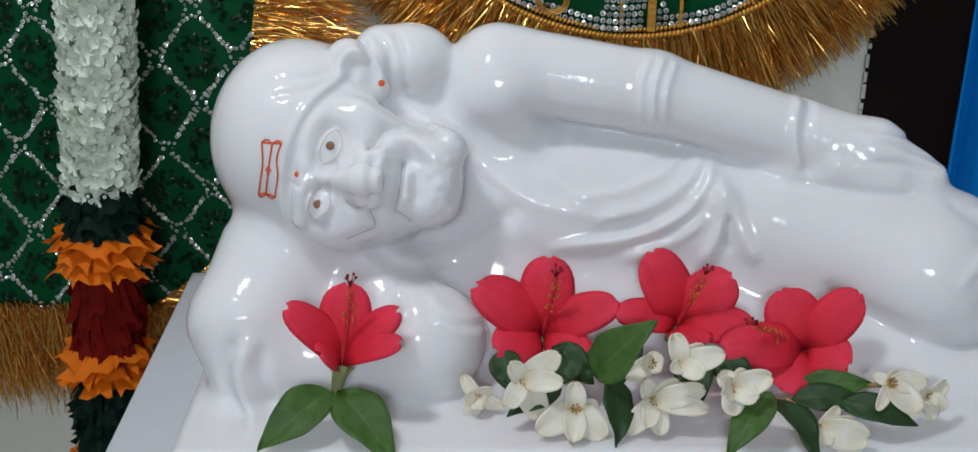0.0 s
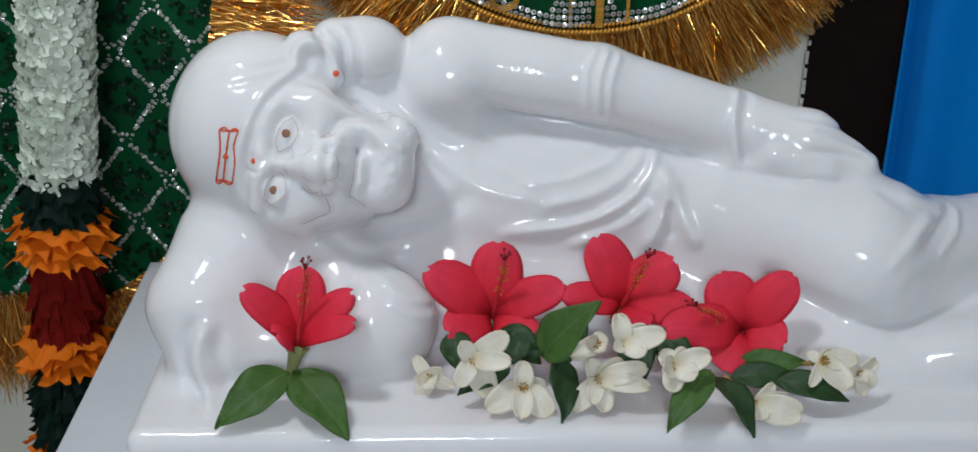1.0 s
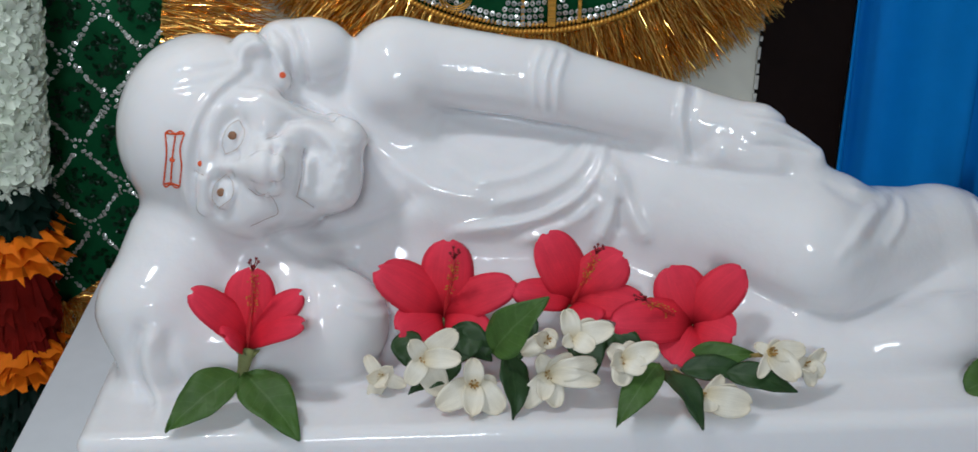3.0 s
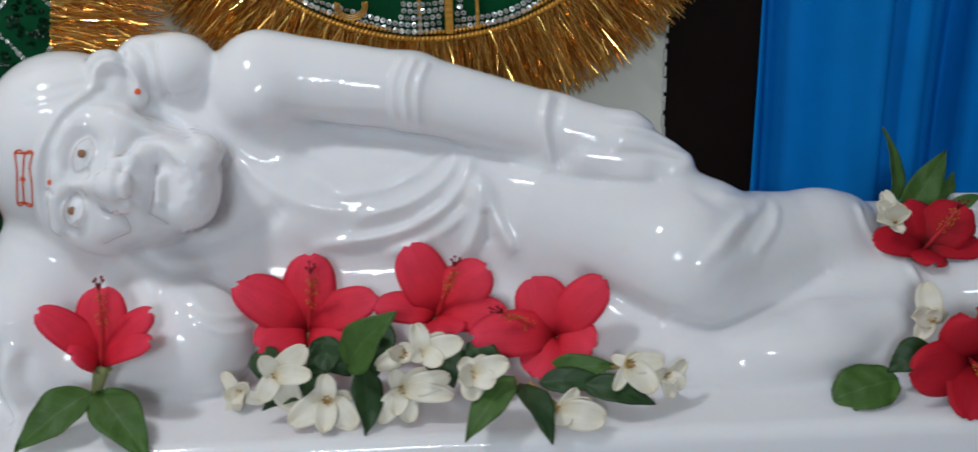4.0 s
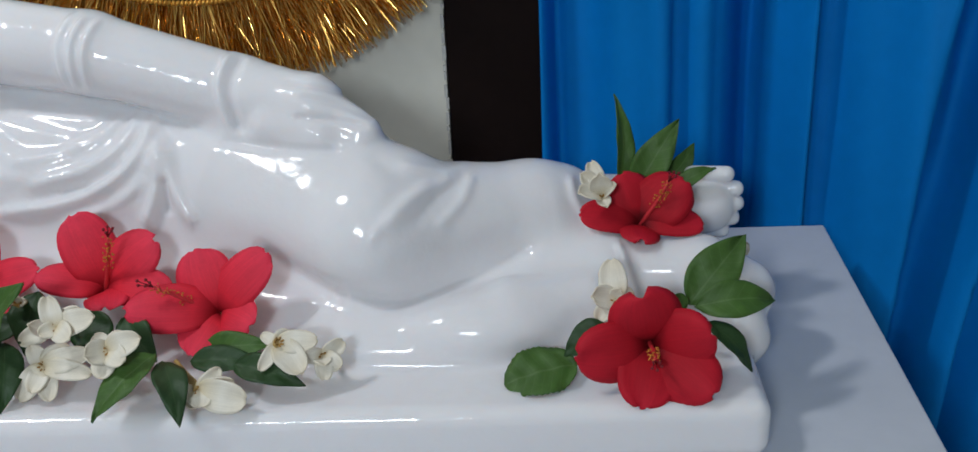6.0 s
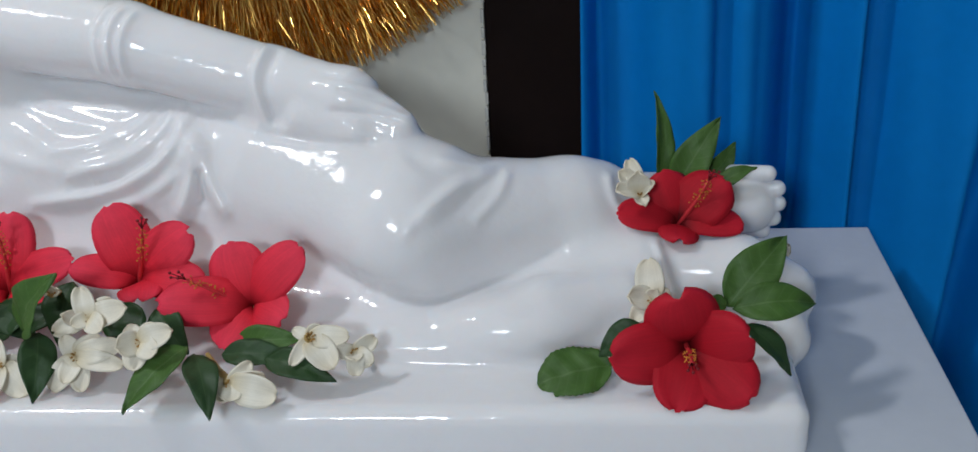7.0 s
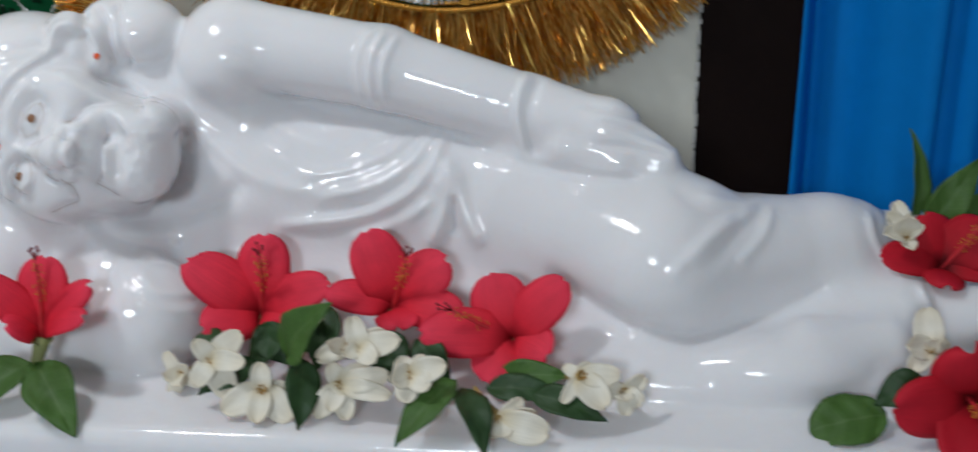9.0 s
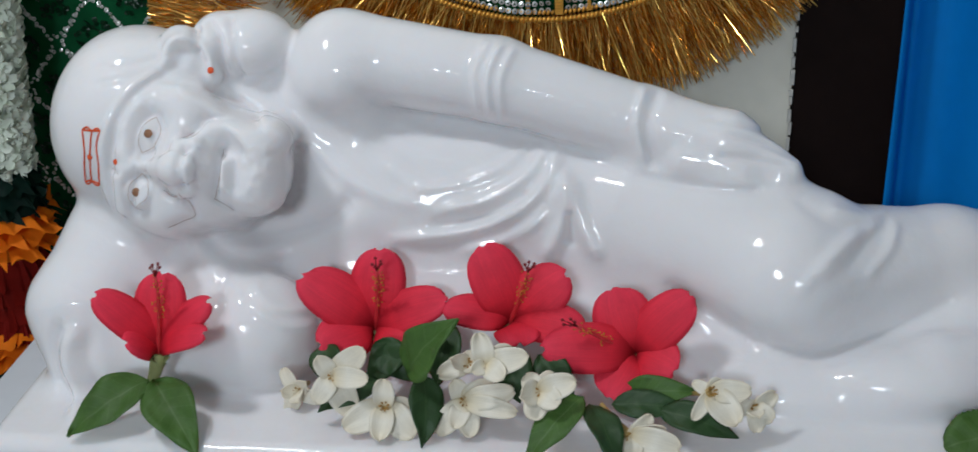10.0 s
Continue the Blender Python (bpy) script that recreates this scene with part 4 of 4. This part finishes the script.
cream_flower((-0.0855, -0.0560, 0.0894), [((-0.0106, 0.0040, 0.0105), 0.0074), ((0.0089, 0.0080, 0.0105), 0.0068), ((0.0250, -0.0040, 0.0128), 0.0091), ((0.0143, -0.0140, -0.0006), 0.0085),
             ((-0.0127, -0.0160, 0.0066), 0.0091), ((-0.0047, -0.0160, -0.0122), 0.0085)], CR + " and an ochre centre", 7)
cream_flower((-0.0261, -0.0640, 0.0625), [((0.0166, 0.0060, 0.0127), 0.0064), ((-0.0079, -0.0120, -0.0058), 0.0087), ((0.0049, -0.0140, -0.0071), 0.0082), ((0.0269, 0.0, 0.0055), 0.0070),
             ((0.0359, -0.0080, -0.0050), 0.0117)], CR + ", fallen forward on the slab", 8, (0.3, -0.8, 0.2), (-0.018, 0.018, 0.012))
cream_flower((0.0294, -0.0440, 0.0850), [((-0.0113, 0.0040, 0.0054), 0.0048), ((0.0092, 0.0060, 0.0034), 0.0077), ((0.0285, 0.0020, 0.0013), 0.0083), ((0.0191, -0.0140, -0.0160), 0.0107),
             ((-0.0113, -0.0140, -0.0132), 0.0054)], CR + ", lying on the slab", 9, (0.3, -0.6, 0.7), (-0.012, 0.016, -0.012))
cream_flower((0.0584, -0.0400, 0.0720), [((0.0157, 0.0060, 0.0088), 0.0067), ((0.0046, -0.0120, -0.0014), 0.0067), ((0.0153, -0.0060, -0.0061), 0.0073), ((-0.0112, -0.0100, 0.0079), 0.0061),
             ((0.0030, -0.0120, -0.0128), 0.0067)], CR + ", lying on the slab", 10, (0.5, -0.7, 0.3))
cream_flower((0.2669, 0.0760, 0.1369), [((-0.0089, 0.0100, 0.0257), 0.0068), ((-0.0166, 0.0, 0.0215), 0.0074), ((-0.0026, -0.0080, 0.0247), 0.0092), ((0.0107, -0.0080, 0.0147), 0.0049),
             ((-0.0194, -0.0120, 0.0097), 0.0074), ((0.0028, -0.0140, -0.0023), 0.0055)], CR + ", half open on the marble ankle", 11, (-0.1, -0.3, 0.95))
cream_flower((0.2719, -0.0120, 0.0943), [((-0.0035, 0.0140, 0.0267), 0.0104), ((-0.0192, -0.0060, 0.0084), 0.0087), ((-0.0153, -0.0120, -0.0097), 0.0075), ((0.0021, -0.0060, 0.0140), 0.0064),
             ((0.0116, 0.0040, 0.0059), 0.0058)], CR + ", fresh and nearly white", 12, (-0.3, -0.6, 0.7))
cream_flower((0.3789, 0.1080, 0.0731), [((0.0092, 0.0, 0.0050), 0.0053), ((0.0096, -0.0040, -0.0003), 0.0053), ((0.0004, -0.0060, -0.0013), 0.0047)], CR + ", tucked under the marble toes", 13, (0.6, -0.4, 0.2))

GL, DL = "fresh green leaf lying among the flowers", "dark green leaf half hidden under the flowers"
leaf((-0.1820, -0.0300, 0.0840), (-0.1420, -0.0440, 0.1386), 0.0200, GL, 11, facing=(-0.3, -0.75, 0.6))
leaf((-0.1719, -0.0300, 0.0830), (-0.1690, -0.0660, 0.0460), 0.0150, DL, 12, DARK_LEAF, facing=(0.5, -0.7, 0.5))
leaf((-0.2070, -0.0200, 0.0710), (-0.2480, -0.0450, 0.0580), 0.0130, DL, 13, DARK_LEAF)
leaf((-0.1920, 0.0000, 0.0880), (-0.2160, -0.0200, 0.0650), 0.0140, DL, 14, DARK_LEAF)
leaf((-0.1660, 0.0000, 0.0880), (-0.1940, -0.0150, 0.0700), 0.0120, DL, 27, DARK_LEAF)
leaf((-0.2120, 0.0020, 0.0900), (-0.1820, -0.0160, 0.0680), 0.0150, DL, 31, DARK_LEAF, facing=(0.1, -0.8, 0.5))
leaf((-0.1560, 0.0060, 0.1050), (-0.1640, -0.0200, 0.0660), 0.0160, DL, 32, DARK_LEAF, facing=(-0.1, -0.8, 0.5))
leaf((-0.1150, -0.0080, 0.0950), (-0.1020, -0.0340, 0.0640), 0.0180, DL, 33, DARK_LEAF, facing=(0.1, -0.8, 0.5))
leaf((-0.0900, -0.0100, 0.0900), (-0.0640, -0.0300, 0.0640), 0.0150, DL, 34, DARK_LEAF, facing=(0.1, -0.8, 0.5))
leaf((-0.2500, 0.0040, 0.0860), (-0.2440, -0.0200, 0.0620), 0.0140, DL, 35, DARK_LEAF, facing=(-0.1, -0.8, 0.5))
leaf((-0.0566, -0.0480, 0.0812), (-0.0942, -0.0900, 0.0530), 0.0150, GL, 15, facing=(-0.3, -0.7, 0.6))
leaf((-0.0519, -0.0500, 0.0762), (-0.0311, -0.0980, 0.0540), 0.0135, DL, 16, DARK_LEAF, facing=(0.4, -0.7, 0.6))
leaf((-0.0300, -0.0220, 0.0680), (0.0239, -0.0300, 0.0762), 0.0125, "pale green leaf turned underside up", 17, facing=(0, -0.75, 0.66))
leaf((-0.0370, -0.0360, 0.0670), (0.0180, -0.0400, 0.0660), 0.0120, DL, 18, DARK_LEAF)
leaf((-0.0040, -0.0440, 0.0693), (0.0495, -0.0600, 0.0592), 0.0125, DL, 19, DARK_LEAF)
FL = "fresh green leaf on the hibiscus stalk by the marble foot"
leaf((0.2845, 0.1350, 0.1220), (0.2825, 0.1700, 0.1879), 0.0100, "slender green leaf standing upright", 20, facing=(0.5, -0.8, 0.2), fold=0.5)
leaf((0.2977, 0.1350, 0.1150), (0.3344, 0.1500, 0.1719), 0.0165, FL, 21, facing=(-0.2, -0.9, 0.3))
leaf((0.3246, 0.1450, 0.1180), (0.3487, 0.1600, 0.1462), 0.0100, FL, 22, facing=(0.2, -0.9, 0.3))
leaf((0.3282, 0.1200, 0.1238), (0.3614, 0.1250, 0.1385), 0.0080, FL, 23)
leaf((0.3236, -0.0120, 0.0900), (0.3676, 0.0200, 0.1294), 0.0200, FL, 24, facing=(-0.2, -0.85, 0.45))
leaf((0.3262, -0.0200, 0.0928), (0.3866, -0.0050, 0.0877), 0.0160, FL, 25, facing=(0.1, -0.7, 0.7), droop=0.2)
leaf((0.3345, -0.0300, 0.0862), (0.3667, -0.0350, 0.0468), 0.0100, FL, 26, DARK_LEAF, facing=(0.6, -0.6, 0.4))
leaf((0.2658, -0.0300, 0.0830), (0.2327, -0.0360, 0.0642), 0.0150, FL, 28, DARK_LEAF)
leaf((0.2415, -0.0360, 0.0570), (0.1894, -0.0460, 0.0480), 0.0195, "rounded toothed green leaf lying flat on the slab", 29, blunt=True, toothed=True, facing=(0.0, -0.45, 0.9), droop=0.06, fold=0.1)
leaf((0.3219, -0.0200, 0.0951), (0.3064, -0.0200, 0.0985), 0.0070, FL, 30)


# ---- green cloth with beaded lattice and gold fringe ----
def saree_y(x, z):
    return 0.318 + 0.006 * math.sin(x * 24 + 1) + 0.004 * math.sin(z * 19 + x * 9) + 0.002 * noise.noise((x * 40, 5, z * 40))


def saree_right(z):
    """The cloth's right edge, which turns in to a rounded lower corner."""
    if z > 0.06:
        return -0.513 + (z - 0.06) * 0.17
    s = (0.06 - z) / 0.115
    return -0.513 - 0.120 * s * s


bm = new_bm()
sheet(bm, [[(-1.0 + (saree_right(z) + 1.0) * i / 60, saree_y(-1.0 + (saree_right(z) + 1.0) * i / 60, z), z) for z in [-0.052 + 0.60 * j / 60 for j in range(61)]] for i in range(61)])
saree = thing("green_cloth", "dark green satin cloth with silver beaded lattice and gold fringe", "cloth")
p = part("cloth", bm, SAREE, saree)
p.modifiers.new("thickness", "SOLIDIFY").thickness = 0.001


def disc(bm, at, r, tilt, rng, sides=6, hole=0.0):
    m = Matrix.Translation(at) @ frame_of((tilt * rng.gauss(0, 1), -1, tilt * rng.gauss(0, 1)))
    out = [bm.verts.new(m @ Vector((r * math.cos(q), r * math.sin(q), 0))) for q in [math.tau * k / sides for k in range(sides)]]
    if hole:
        inn = [bm.verts.new(m @ Vector((hole * r * math.cos(q), hole * r * math.sin(q), r * 0.12))) for q in [math.tau * k / sides for k in range(sides)]]
        for k in range(sides):
            bm.faces.new((out[k], out[(k + 1) % sides], inn[(k + 1) % sides], inn[k]))
    else:
        mid = bm.verts.new(m @ Vector((0, 0, r * 0.5)))
        for k in range(sides):
            bm.faces.new((out[k], out[(k + 1) % sides], mid))


rng = random.Random(11)
beads, darks = bmesh.new(), bmesh.new()
CW, CH = 0.074, 0.092
for gi in range(-1, 9):
    for gj in range(-2, 9):
        for flip in (0, 1):
            cx = -1.02 + CW * (gi + 0.5 * flip)
            cz = -0.10 + CH * (gj + 0.5 * flip)
            turn = rng.uniform(0, 1)
            for k in range(46):
                q = math.tau * (k + turn) / 46
                c, e = math.cos(q), math.sin(q)
                r = (abs(c) ** 1.2 + abs(e) ** 1.2) ** (-1 / 1.2) * 0.885
                x = cx + CW / 2 * r * c + rng.gauss(0, 0.0007)
                z = cz + CH / 2 * r * e + rng.gauss(0, 0.0007)
                if -0.9 < x < saree_right(z) - 0.003 and -0.050 < z < 0.42 and rng.random() > 0.08:
                    disc(beads, (x, saree_y(x, z) - 0.0016, z), rng.uniform(0.0016, 0.0023), 0.36, rng, 7, 0.4)
            for k in range(54):
                q, r = rng.uniform(0, math.tau), rng.choice((0.010, 0.014, 0.018)) + rng.gauss(0, 0.001)
                x, z = cx + r * math.cos(q), cz + r * 1.15 * math.sin(q)
                if -0.9 < x < saree_right(z) - 0.004 and -0.048 < z < 0.42:
                    disc(darks, (x, saree_y(x, z) - 0.0014, z), 0.0027, 0.35, rng, 7, 0.3)
tagged(part("bead_lattice", beads, SILVER, saree, "silver beads sewn in a diamond lattice", smooth=False), kind="stuff")
tagged(part("sequin_work", darks, DARK_SEQUIN, saree, "dark green sequins", smooth=False), kind="stuff")


def strand(bm, a, way, length, width, rng, sag):
    """One flat tinsel thread, crimped a little along its length."""
    p, d = Vector(a), Vector(way).normalized()
    side = Vector((rng.gauss(0, 1), rng.gauss(0, 0.7), rng.gauss(0, 1)))
    side = (side - d * side.dot(d)).normalized() * width
    prev = None
    for k in range(5):
        q = (bm.verts.new(p - side), bm.verts.new(p + side))
        if prev:
            bm.faces.new((prev[0], prev[1], q[1], q[0]))
        prev = q
        d = (d + Vector((rng.gauss(0, 0.06), rng.gauss(0, 0.05), rng.gauss(0, 0.06) - sag))).normalized()
        p = p + d * length / 4
        side = Matrix.Rotation(rng.gauss(0, 0.5), 3, d) @ side


bm = bmesh.new()
rng = random.Random(12)
for _ in range(2600):
    x = rng.uniform(-0.95, -0.575)
    strand(bm, (x, saree_y(x, -0.05) - rng.uniform(-0.004, 0.009), -0.050 + rng.uniform(-0.004, 0.01)), (rng.gauss(0.10, 0.22), rng.gauss(-0.05, 0.1), -1), rng.uniform(0.075, 0.125), rng.uniform(0.00022, 0.00055), rng, 0.02)
for _ in range(2300):
    z = rng.uniform(-0.05, 0.34)
    x = saree_right(z)
    strand(bm, (x - 0.003, saree_y(x, z) - rng.uniform(-0.006, 0.006), z), (1, rng.gauss(0.0, 0.1), rng.gauss(-0.10, 0.16)), rng.uniform(0.07, 0.115), rng.uniform(0.00022, 0.00055), rng, 0.03)
tagged(part("fringe", bm, GOLD, saree, "glittering gold tinsel fringe", smooth=False), kind="stuff")


# ---- dress hem behind the statue: round green skirt with braid and tinsel ----
DC, DR = Vector((-0.115, 0.392, 0.452)), 0.230
dress = thing("round_skirt", "green satin skirt with silver sequins and a gold tinsel border", "cloth")
bm = new_bm()
rows = []
for i in range(49):
    q = math.pi * (1.0 + i / 48)
    rows.append([DC + Vector((math.cos(q) * r * 1.06, -0.006 * math.sin(q * 14) * r / DR, math.sin(q) * r)) for r in [DR * j / 12 for j in range(1, 13)]])
sheet(bm, rows)
part("cloth", bm, SAREE, dress).modifiers.new("thickness", "SOLIDIFY").thickness = 0.001
rng = random.Random(13)
sequins = bmesh.new()
for row_r in (0.222, 0.215, 0.208, 0.201, 0.194):
    n = int(math.pi * row_r / 0.0060)
    for k in range(n):
        q = math.pi * (1 + k / n)
        x = math.cos(q) * row_r * 1.06
        if not (row_r > 0.212 or abs(x - 0.0) < 0.034) or abs(x - 0.017) < 0.0055:
            continue
        disc(sequins, DC + Vector((x, -0.008 - 0.006 * math.sin(q * 14) * row_r / DR, math.sin(q) * row_r)), 0.0029, 0.28, rng, 10, 0.32)
tagged(part("sequin_work", sequins, SILVER, dress, "silver ring sequins in rows", smooth=False), kind="stuff")
bm = bmesh.new()
for r, size in ((DR + 0.001, 0.0042), (DR - 0.006, 0.0030)):
    n = int(math.pi * r / 0.0040)
    for k in range(n + 1):
        q = math.pi * (1 + k / n)
        c = DC + Vector((math.cos(q) * r * 1.06, -0.008, math.sin(q) * r))
        bmesh.ops.create_icosphere(bm, subdivisions=1, radius=1, matrix=Matrix.Translation(c) @ Matrix.Rotation(-q + 0.5, 4, "Y") @ Matrix.Diagonal((size, size * 0.8, size * 0.62, 1)))
part("braid", bm, BRAID, dress, "twisted gold braid")
for dx, w, mat, lab in ((0.017, 0.0040, BRAID, "gold ribbon"), (-0.013, 0.0016, BRAID, "gold cord"), (0.046, 0.0016, BRAID, "gold cord")):
    bm = bmesh.new()
    for k in range(40):
        z = DC.z - math.sqrt(max(0, DR ** 2 - dx ** 2)) + 0.004 + 0.0030 * k
        box(bm, (DC.x + dx - w, DC.y - 0.010, z), (DC.x + dx + w, DC.y - 0.006, z + 0.0026))
    part("ribbon", bm, mat, dress, lab, smooth=False)
bm = bmesh.new()
for k in range(3):
    pts = []
    for i in range(19):
        q = math.pi * (0.9 + 1.2 * i / 18)
        pts.append(DC + Vector((-0.082 + (0.012 + 0.0022 * k) * math.cos(q), -0.010, -0.193 + (0.010 + 0.0022 * k) * math.sin(q))))
    tube(bm, pts, 0.0008, 6)
part("embroidered_motif", bm, BRAID, dress, "gold thread scroll")
bm = bmesh.new()
rng = random.Random(14)
for _ in range(9000):
    q = math.pi * (1 + rng.uniform(0.0, 1.0))
    out = Vector((math.cos(q), 0, math.sin(q)))
    strand(bm, DC + Vector((out.x * DR * 1.06, rng.uniform(-0.010, 0.006), out.z * DR)), out + Vector((rng.gauss(0, 0.13), rng.gauss(-0.03, 0.09), rng.gauss(0, 0.13))), rng.uniform(0.066, 0.100), rng.uniform(0.00022, 0.0006), rng, 0.012)
tagged(part("fringe", bm, GOLD, dress, "glittering gold tinsel fringe", smooth=False), kind="stuff")


# ---- garland of artificial flowers beside the table ----
garland = thing("garland", "hanging garland of ivory flowers with orange, maroon and green bands", "garland")


def spine(z):
    return Vector((-0.600 - 0.11 * max(0.0, 0.30 - z), 0.236, z))


rng = random.Random(15)
bm = bmesh.new()
for k in range(5):
    q = math.tau * k / 5
    way, side = Vector((math.cos(q), math.sin(q), 0)), Vector((-math.sin(q), math.cos(q), 0))
    pts = []
    for s, w, h in ((0.0, 0.0010, 0.0), (0.3, 0.0028, 0.0032), (0.6, 0.0038, 0.0050), (0.85, 0.0028, 0.0054), (1.0, 0.0005, 0.0048)):
        pts.append([way * (0.0108 * s) - side * w + Vector((0, 0, h - 0.0008)), way * (0.0108 * s) + Vector((0, 0, h - 0.0022)), way * (0.0108 * s) + side * w + Vector((0, 0, h - 0.0008))])
    vs = [[bm.verts.new(p) for p in row] for row in pts]
    for a, b in zip(vs, vs[1:]):
        for j in range(2):
            bm.faces.new((a[j], b[j], b[j + 1], a[j + 1]))
bmesh.ops.create_icosphere(bm, subdivisions=1, radius=0.0016, matrix=Matrix.Translation((0, 0, 0.002)))
star = finish(bm, "ivory_flower", PLASTIC_WHITE)
z, ring = 0.127, 0
part("core", tube(bmesh.new(), [spine(0.118 + 0.03 * k) for k in range(14)], 0.0205, 16), PLASTIC_WHITE, garland)
while z < 0.40:
    for k in range(11):
        q = math.tau * (k + 0.5 * (ring % 2)) / 11 + rng.uniform(-0.06, 0.06)
        out = Vector((math.cos(q), math.sin(q), rng.uniform(-0.55, 0.0)))
        ob = new("ivory_flower", star)
        ob.parent = garland
        ob.matrix_world = Matrix.Translation(spine(z + rng.uniform(-0.002, 0.002)) + Vector((math.cos(q), math.sin(q), 0)) * 0.0265) @ frame_of(out, rng.uniform(0, 72)) @ Matrix.Scale(rng.uniform(1.2, 1.4), 4)
    z += 0.0150
    ring += 1


def ruffle(name, z0, z1, r0, depth, count, mat, label, seed, layers=3, flare=0.5):
    """A band of gathered crepe tabs standing out round the garland, each tab a piece of its own."""
    rng = random.Random(seed)
    band = part(name, tube(bmesh.new(), [spine(z0 - 0.003), spine((z0 + z1) / 2), spine(z1 + 0.003)], r0 * 0.92, 16), mat, garland, label)
    for layer in range(layers):
        zc = z1 + (z0 - z1) * (layer + 0.2) / layers
        for k in range(count):
            bm = bmesh.new()
            q = math.tau * (k + 0.5 * (layer % 2)) / count + rng.uniform(-0.08, 0.08)
            out, side = Vector((math.cos(q), math.sin(q), 0)), Vector((-math.sin(q), math.cos(q), 0))
            w = math.pi * r0 / count * rng.uniform(1.1, 1.6)
            d = depth * rng.uniform(0.75, 1.15)
            drop = (z1 - z0) / layers * rng.uniform(0.7, 1.2)
            c = spine(zc) + out * r0 * 0.9
            twist, curl = rng.uniform(-0.4, 0.4), rng.uniform(-0.6, 0.8)
            rows = []
            for s in (0, 0.3, 0.55, 0.8, 1.0):
                mid = c + out * (d * s) + Vector((0, 0, -drop * (s ** 1.3) * (1 - flare)))
                ww = w * (0.7 + 0.5 * s)
                row = []
                for e in (-1, -0.6, -0.2, 0.2, 0.6, 1):
                    wave = 0.0034 * s * math.sin(5.5 * e + 7 * twist) + ww * twist * s * e
                    row.append(bm.verts.new(mid + side * ww * e + Vector((0, 0, wave)) + out * (0.35 * ww * s * (e * e) - curl * 0.004 * s * s)))
                rows.append(row)
            for a, b in zip(rows, rows[1:]):
                for j in range(5):
                    bm.faces.new((a[j], b[j], b[j + 1], a[j + 1]))
            part("crepe_tab", bm, mat, band)
    return band


ruffle("leaf_band", 0.082, 0.124, 0.031, 0.007, 11, BOTTLE, "dark green leaf band", 21, 3, 0.0)
ruffle("orange_band", 0.040, 0.086, 0.030, 0.017, 8, ORANGE, "ruffled orange crepe band", 22, 3, 0.35)
ruffle("maroon_band", -0.040, 0.040, 0.029, 0.006, 12, MAROON, "dark maroon crepe band", 23, 4, -0.4)
ruffle("orange_band", -0.082, -0.038, 0.028, 0.017, 8, ORANGE, "ruffled orange crepe band", 24, 3, 0.35)
ruffle("leaf_band", -0.165, -0.080, 0.026, 0.012, 11, BOTTLE, "dark green leaf band", 25, 5, 0.0)
ruffle("orange_band", -0.215, -0.162, 0.026, 0.016, 12, ORANGE, "ruffled orange crepe band", 26, 3, 0.35)
ruffle("maroon_band", -0.30, -0.212, 0.027, 0.006, 12, MAROON, "dark maroon crepe band", 27, 4, -0.4)
